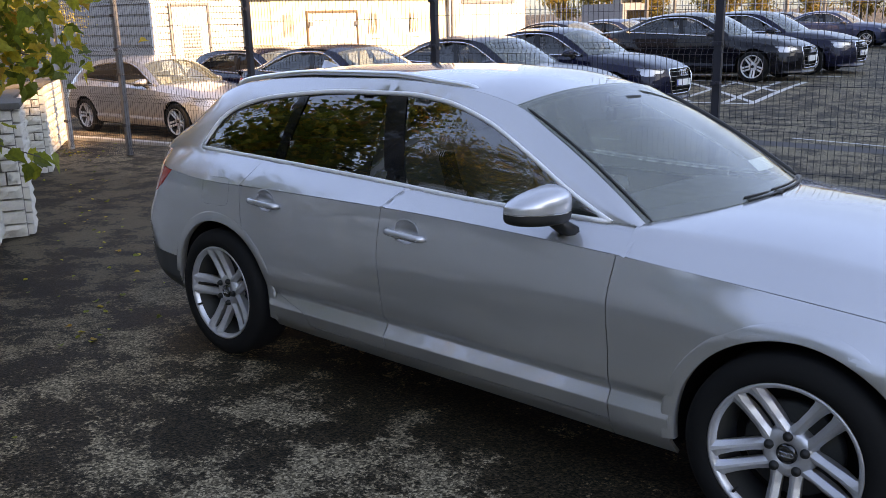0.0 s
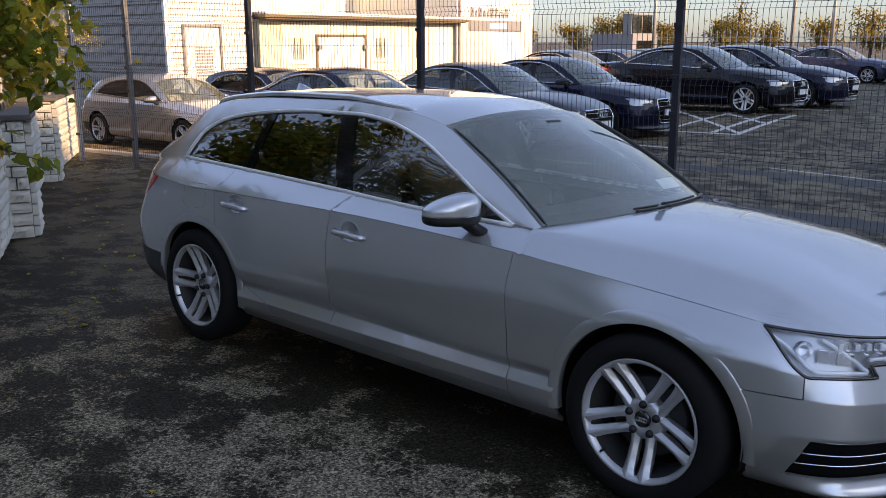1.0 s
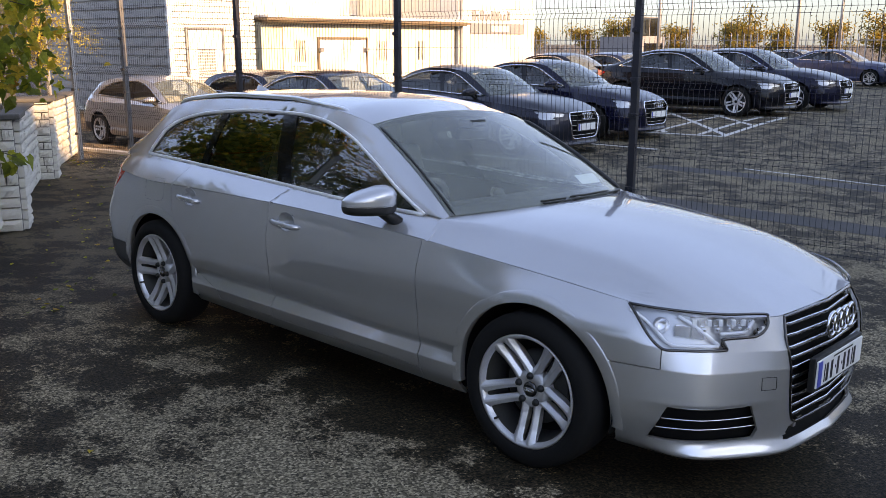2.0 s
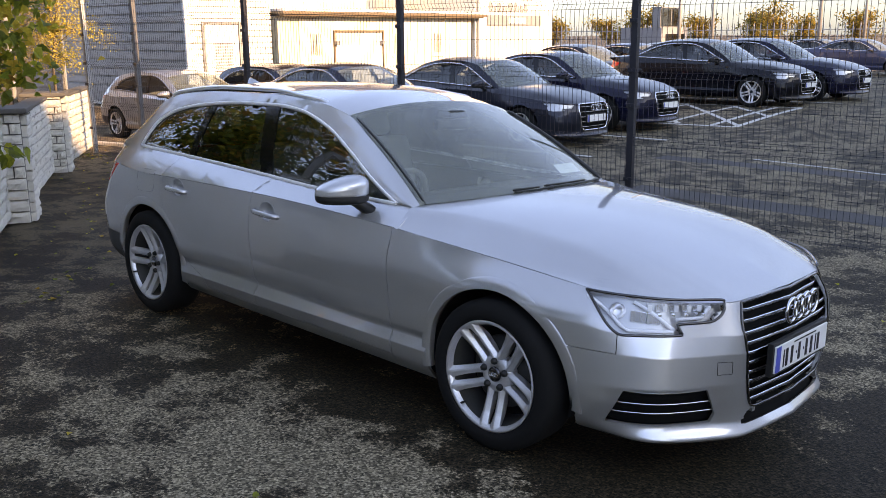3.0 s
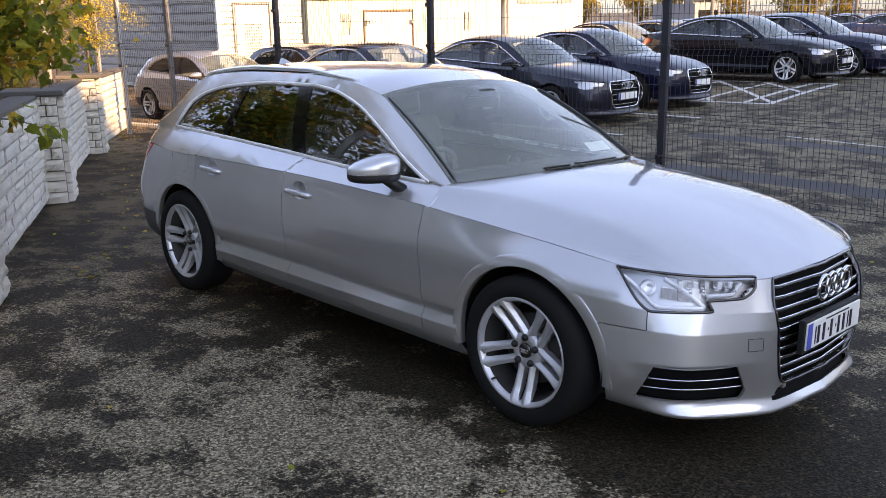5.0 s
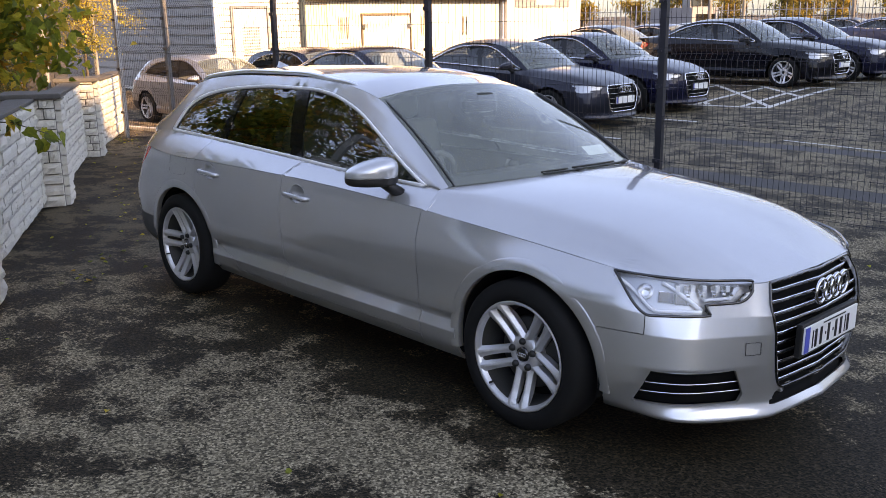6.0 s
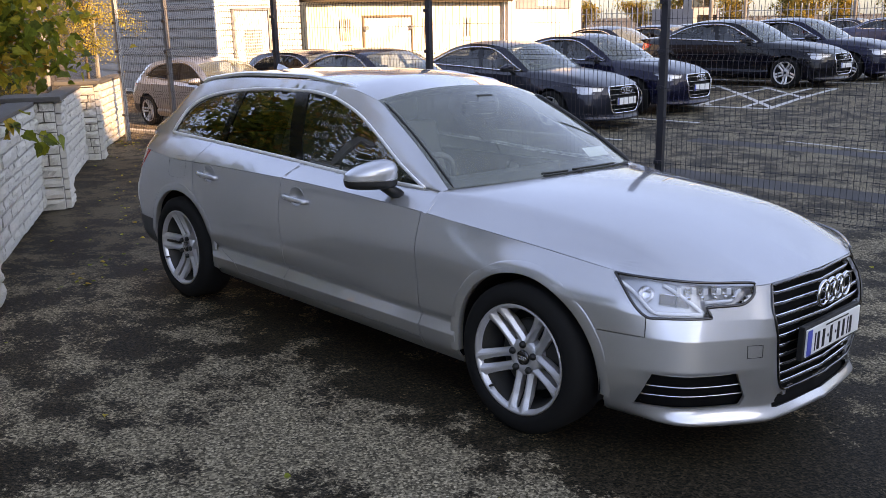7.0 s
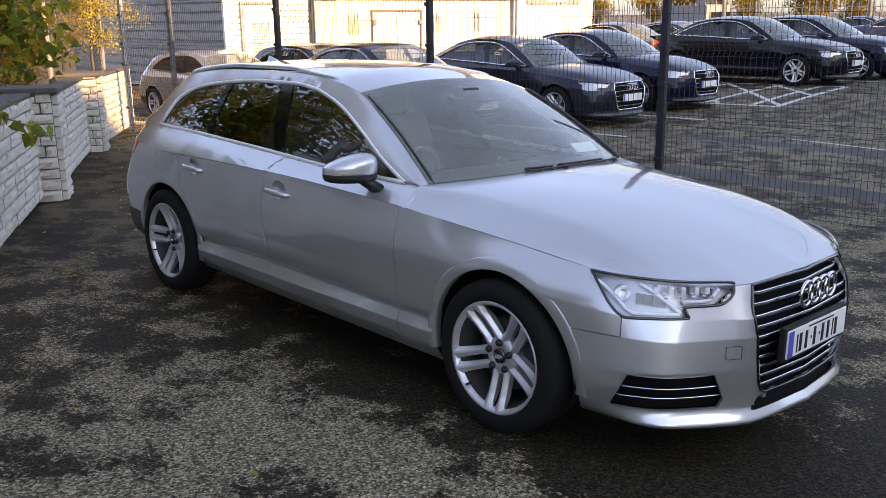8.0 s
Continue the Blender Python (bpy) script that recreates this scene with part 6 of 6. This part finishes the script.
def build_gold_tree():
    rng = random.Random(5)
    tree = thing("birch_tree", "small birch with thin yellow leaves by the fence", "tree")
    shapes, tips = [], []
    t, _ = twig((-12.9, 2.85, 0.1), (-12.8, 3.05, 4.2), rng, 0.03, 0.012, 8, 0)
    shapes.append(t)
    for k in range(46):
        z = rng.uniform(1.25, 4.0)
        a = (-12.85, 2.98, z)
        b = (-12.75 + rng.uniform(-0.7, 0.4), 3.1 + rng.uniform(-0.8, 0.75), z + rng.uniform(-0.25, 0.5))
        t, pts = twig(a, b, rng, 0.012, 0.002, 7, -0.05)
        shapes.append(t)
        tips.append(pts)
    child("trunk", mesh_of("trunk", *merged(*shapes), BARK, True), tree, "thin brown stems")

    def spot(r):
        p = r.choice(r.choice(tips)[2:])
        return p + Vector((r.gauss(0, 0.11), r.gauss(0, 0.11), r.gauss(0, 0.10)))
    tagged(child("crown", mesh_of("crown", *scatter(rng, 15000, spot, blade_leaf, (0.028, 0.050)), GOLD), tree, "bright yellow leaves"), kind="stuff")


def build_hedge():
    """Trees on the bank behind the wall and the camera."""
    for k, (x, y, h) in enumerate(((-2.6, -4.9, 4.3), (-0.6, -5.9, 3.9), (-6.6, -3.3, 4.6), (-8.8, -2.2, 4.6), (-4.6, -4.2, 4.5), (-5.8, -6.2, 5.3), (-2.6, -7.6, 5.0), (-9.0, -0.8, 3.4), (-11.2, 0.4, 3.2), (-13.3, 1.6, 3.2))):
        rng = random.Random(40 + k)
        tree = thing("bank_tree", "bushy tree with green and rusty leaves on the bank", "tree", group="bank trees")
        shapes, tips = [], []
        t, _ = twig((x, y, 0.1), (x + 0.1, y + 0.1, h), rng, 0.08, 0.02, 8, 0)
        shapes.append(t)
        for _ in range(64):
            z = rng.uniform(0.8, h)
            b = (x + rng.uniform(-1.3, 1.3), y + rng.uniform(-1.1, 0.9 if x < -5 else 1.1), z + rng.uniform(-0.3, 0.6))
            t, pts = twig((x, y, z * 0.85), b, rng, 0.014, 0.003, 7, -0.05)
            shapes.append(t)
            tips.append(pts)
        child("trunk", mesh_of("trunk", *merged(*shapes), BARK, True), tree, "branching brown stems")

        def spot(r):
            p = r.choice(r.choice(tips)[1:])
            return p + Vector((r.gauss(0, 0.17), r.gauss(0, 0.15), r.gauss(0, 0.17)))
        tagged(child("crown", mesh_of("crown", *scatter(rng, 9000, spot, blade_leaf, (0.06, 0.12)), HEDGE), tree, "dense green and orange leaves"), kind="stuff")


def build_far_woods():
    rng = random.Random(3)
    for k in range(40):
        x, y = -80 + 3.2 * k + rng.uniform(-1.5, 1.5), 66 + rng.uniform(-5, 10) + 0.12 * abs(k - 15)
        h = rng.uniform(3.3, 4.2) if k % 3 else rng.uniform(4.4, 5.4)
        tree = thing("far_tree", "autumn tree in brown and gold beyond the lot", "tree", group="far trees")
        shapes, tips = [], []
        t, _ = twig((x, y, 0), (x, y, h * 0.9), rng, 0.16, 0.04, 6, 0)
        shapes.append(t)
        for _ in range(12):
            z = rng.uniform(0.25, 0.9) * h
            t, pts = twig((x, y, z * 0.8), (x + rng.uniform(-1.8, 1.8), y + rng.uniform(-1.5, 1.5), z + rng.uniform(0, 0.5)), rng, 0.05, 0.01, 5, 0)
            shapes.append(t)
            tips.append(pts)
        child("trunk", mesh_of("trunk", *merged(*shapes), BARK, True), tree)

        def spot(r):
            p = r.choice(r.choice(tips)[1:])
            return p + Vector((r.gauss(0, 0.35), r.gauss(0, 0.35), r.gauss(0, 0.25)))
        tagged(child("crown", mesh_of("crown", *scatter(rng, 1900, spot, blade_leaf, (0.16, 0.32)), FAR_WOOD), tree), kind="stuff")


build_maple()
build_gold_tree()
build_hedge()
build_far_woods()


def fallen_leaves():
    rng = random.Random(21)
    v, f = [], []
    for k in range(210):
        if k >= 150:
            x, y = -11.7 + rng.gauss(0, 0.22), 2.75 + rng.gauss(0, 0.16)
        elif k < 90:
            t = rng.random()
            x, y = -3.4 - 9.0 * t + rng.gauss(0, 0.15), -1.75 + 4.9 * t + 0.25 + abs(rng.gauss(0, 0.28))
        else:
            x, y = rng.uniform(-11, 1), rng.uniform(-2.6, 3.0)
            if -4 < x < 1.1 and -1 < y < 1:
                continue
        s = rng.uniform(0.02, 0.05)
        m = pose(x, y, ground_z(x, y) + 0.006, rng.uniform(-14, 14), rng.uniform(-14, 14), rng.uniform(0, 360))
        lv, lf = maple_leaf(s, 0.3, rng)
        n = len(v)
        v += [m @ Vector(p) for p in lv]
        f += [tuple(i + n for i in t2) for t2 in lf]
    tagged(new("fallen_leaves", mesh_of("fallen_leaves", v, f, MAPLE)), "scattered fallen leaves on the asphalt", "leaves", kind="stuff")


fallen_leaves()


# ---- writing on the driver's window ----
def window_writing():
    for text, x, z, size in (("F+B Bump", -1.600, 1.222, 0.052), ("4 Wheels", -1.612, 1.165, 0.050), ("RS Sill", -1.612, 1.106, 0.050)):
        cu = bpy.data.curves.new("writing", "FONT")
        cu.body, cu.size, cu.extrude, cu.shear, cu.offset = text, size, 0.0003, 0.12, -0.0014
        cu.materials.append(CHALK)
        d = (UPPER_S.p[..., 0] - x - 0.1) ** 2 + (UPPER_S.p[..., 2] - z) ** 2
        y = float(UPPER_S.p[..., 1].ravel()[d.argmin()])
        ob = child("writing", cu, HERO, "white marker handwriting on the window")
        ob.matrix_basis = pose(x, y - 0.0105, z, 64, 3, 0)


window_writing()


# ---- stone blocks of the wall and the piers ----
def block_mesh(seed):
    """A split-faced block, 1 x 1 in front (x, z), 0.06 deep, its face towards -y."""
    rng = random.Random(seed)
    nx, nz = 5, 4
    v, f = [], []
    for i in range(nx):
        for j in range(nz):
            x, z = i / (nx - 1), j / (nz - 1)
            rim = i in (0, nx - 1) or j in (0, nz - 1)
            y = -0.019 + rng.uniform(-0.008, 0.006) if rim else -0.028 + rng.uniform(-0.014, 0.011)
            v.append((x + (0 if rim else rng.uniform(-0.08, 0.08)), y, z + (0 if rim else rng.uniform(-0.08, 0.08))))
    idx = lambda i, j: i * nz + j
    for i in range(nx - 1):
        for j in range(nz - 1):
            f.append((idx(i, j), idx(i + 1, j), idx(i + 1, j + 1), idx(i, j + 1)))
    ring = [idx(i, 0) for i in range(nx)] + [idx(nx - 1, j) for j in range(1, nz)] + [idx(i, nz - 1) for i in range(nx - 2, -1, -1)] + [idx(0, j) for j in range(nz - 2, 0, -1)]
    base = len(v)
    for k in ring:
        x, _, z = v[k]
        v.append((x, 0.032, z))
    n = len(ring)
    f += [(ring[k], base + k, base + (k + 1) % n, ring[(k + 1) % n]) for k in range(n)]
    return mesh_of("stone_block", v, f, STONE)


BLOCKS = [block_mesh(s) for s in range(9)]


def lay(parent, length, height, course, joint, face_y, rng, short, m=Matrix()):
    z, row = 0.0, 0
    while z < height - 0.03:
        h = min(course * rng.choice((0.92, 1.0, 1.08)), height - z)
        x = 0.0
        while x < length - 0.02:
            w = rng.uniform(*short)
            if length - x - w < short[0] * 0.6:
                w = length - x
            b = child("stone_block", rng.choice(BLOCKS), parent)
            b.matrix_basis = m @ pose(x + joint / 2, face_y + rng.uniform(-0.004, 0.004), z + joint / 2)
            b.scale = (w - joint, 1, h - joint)
            x += w
        z += h
        row += 1


def lay_all():
    rng = random.Random(8)
    for k, (wall, length, d, n, a) in enumerate(WALL_PARTS):
        lay(wall, length, WALL_H, 0.108, 0.015, 0.0, rng, (0.16, 0.42))
    for p in PIER_OBS:
        lay(p, 0.38, WALL_H + 0.07, 0.105, 0.014, -0.27, rng, (0.15, 0.38), pose(-0.19, 0, 0))
        lay(p, 0.44, WALL_H + 0.07, 0.105, 0.014, -0.22, rng, (0.15, 0.38), pose(0, 0.20, 0, 0, 0, -90))
        lay(p, 0.44, WALL_H + 0.07, 0.105, 0.014, -0.22, rng, (0.15, 0.38), pose(0, -0.24, 0, 0, 0, 90))


lay_all()
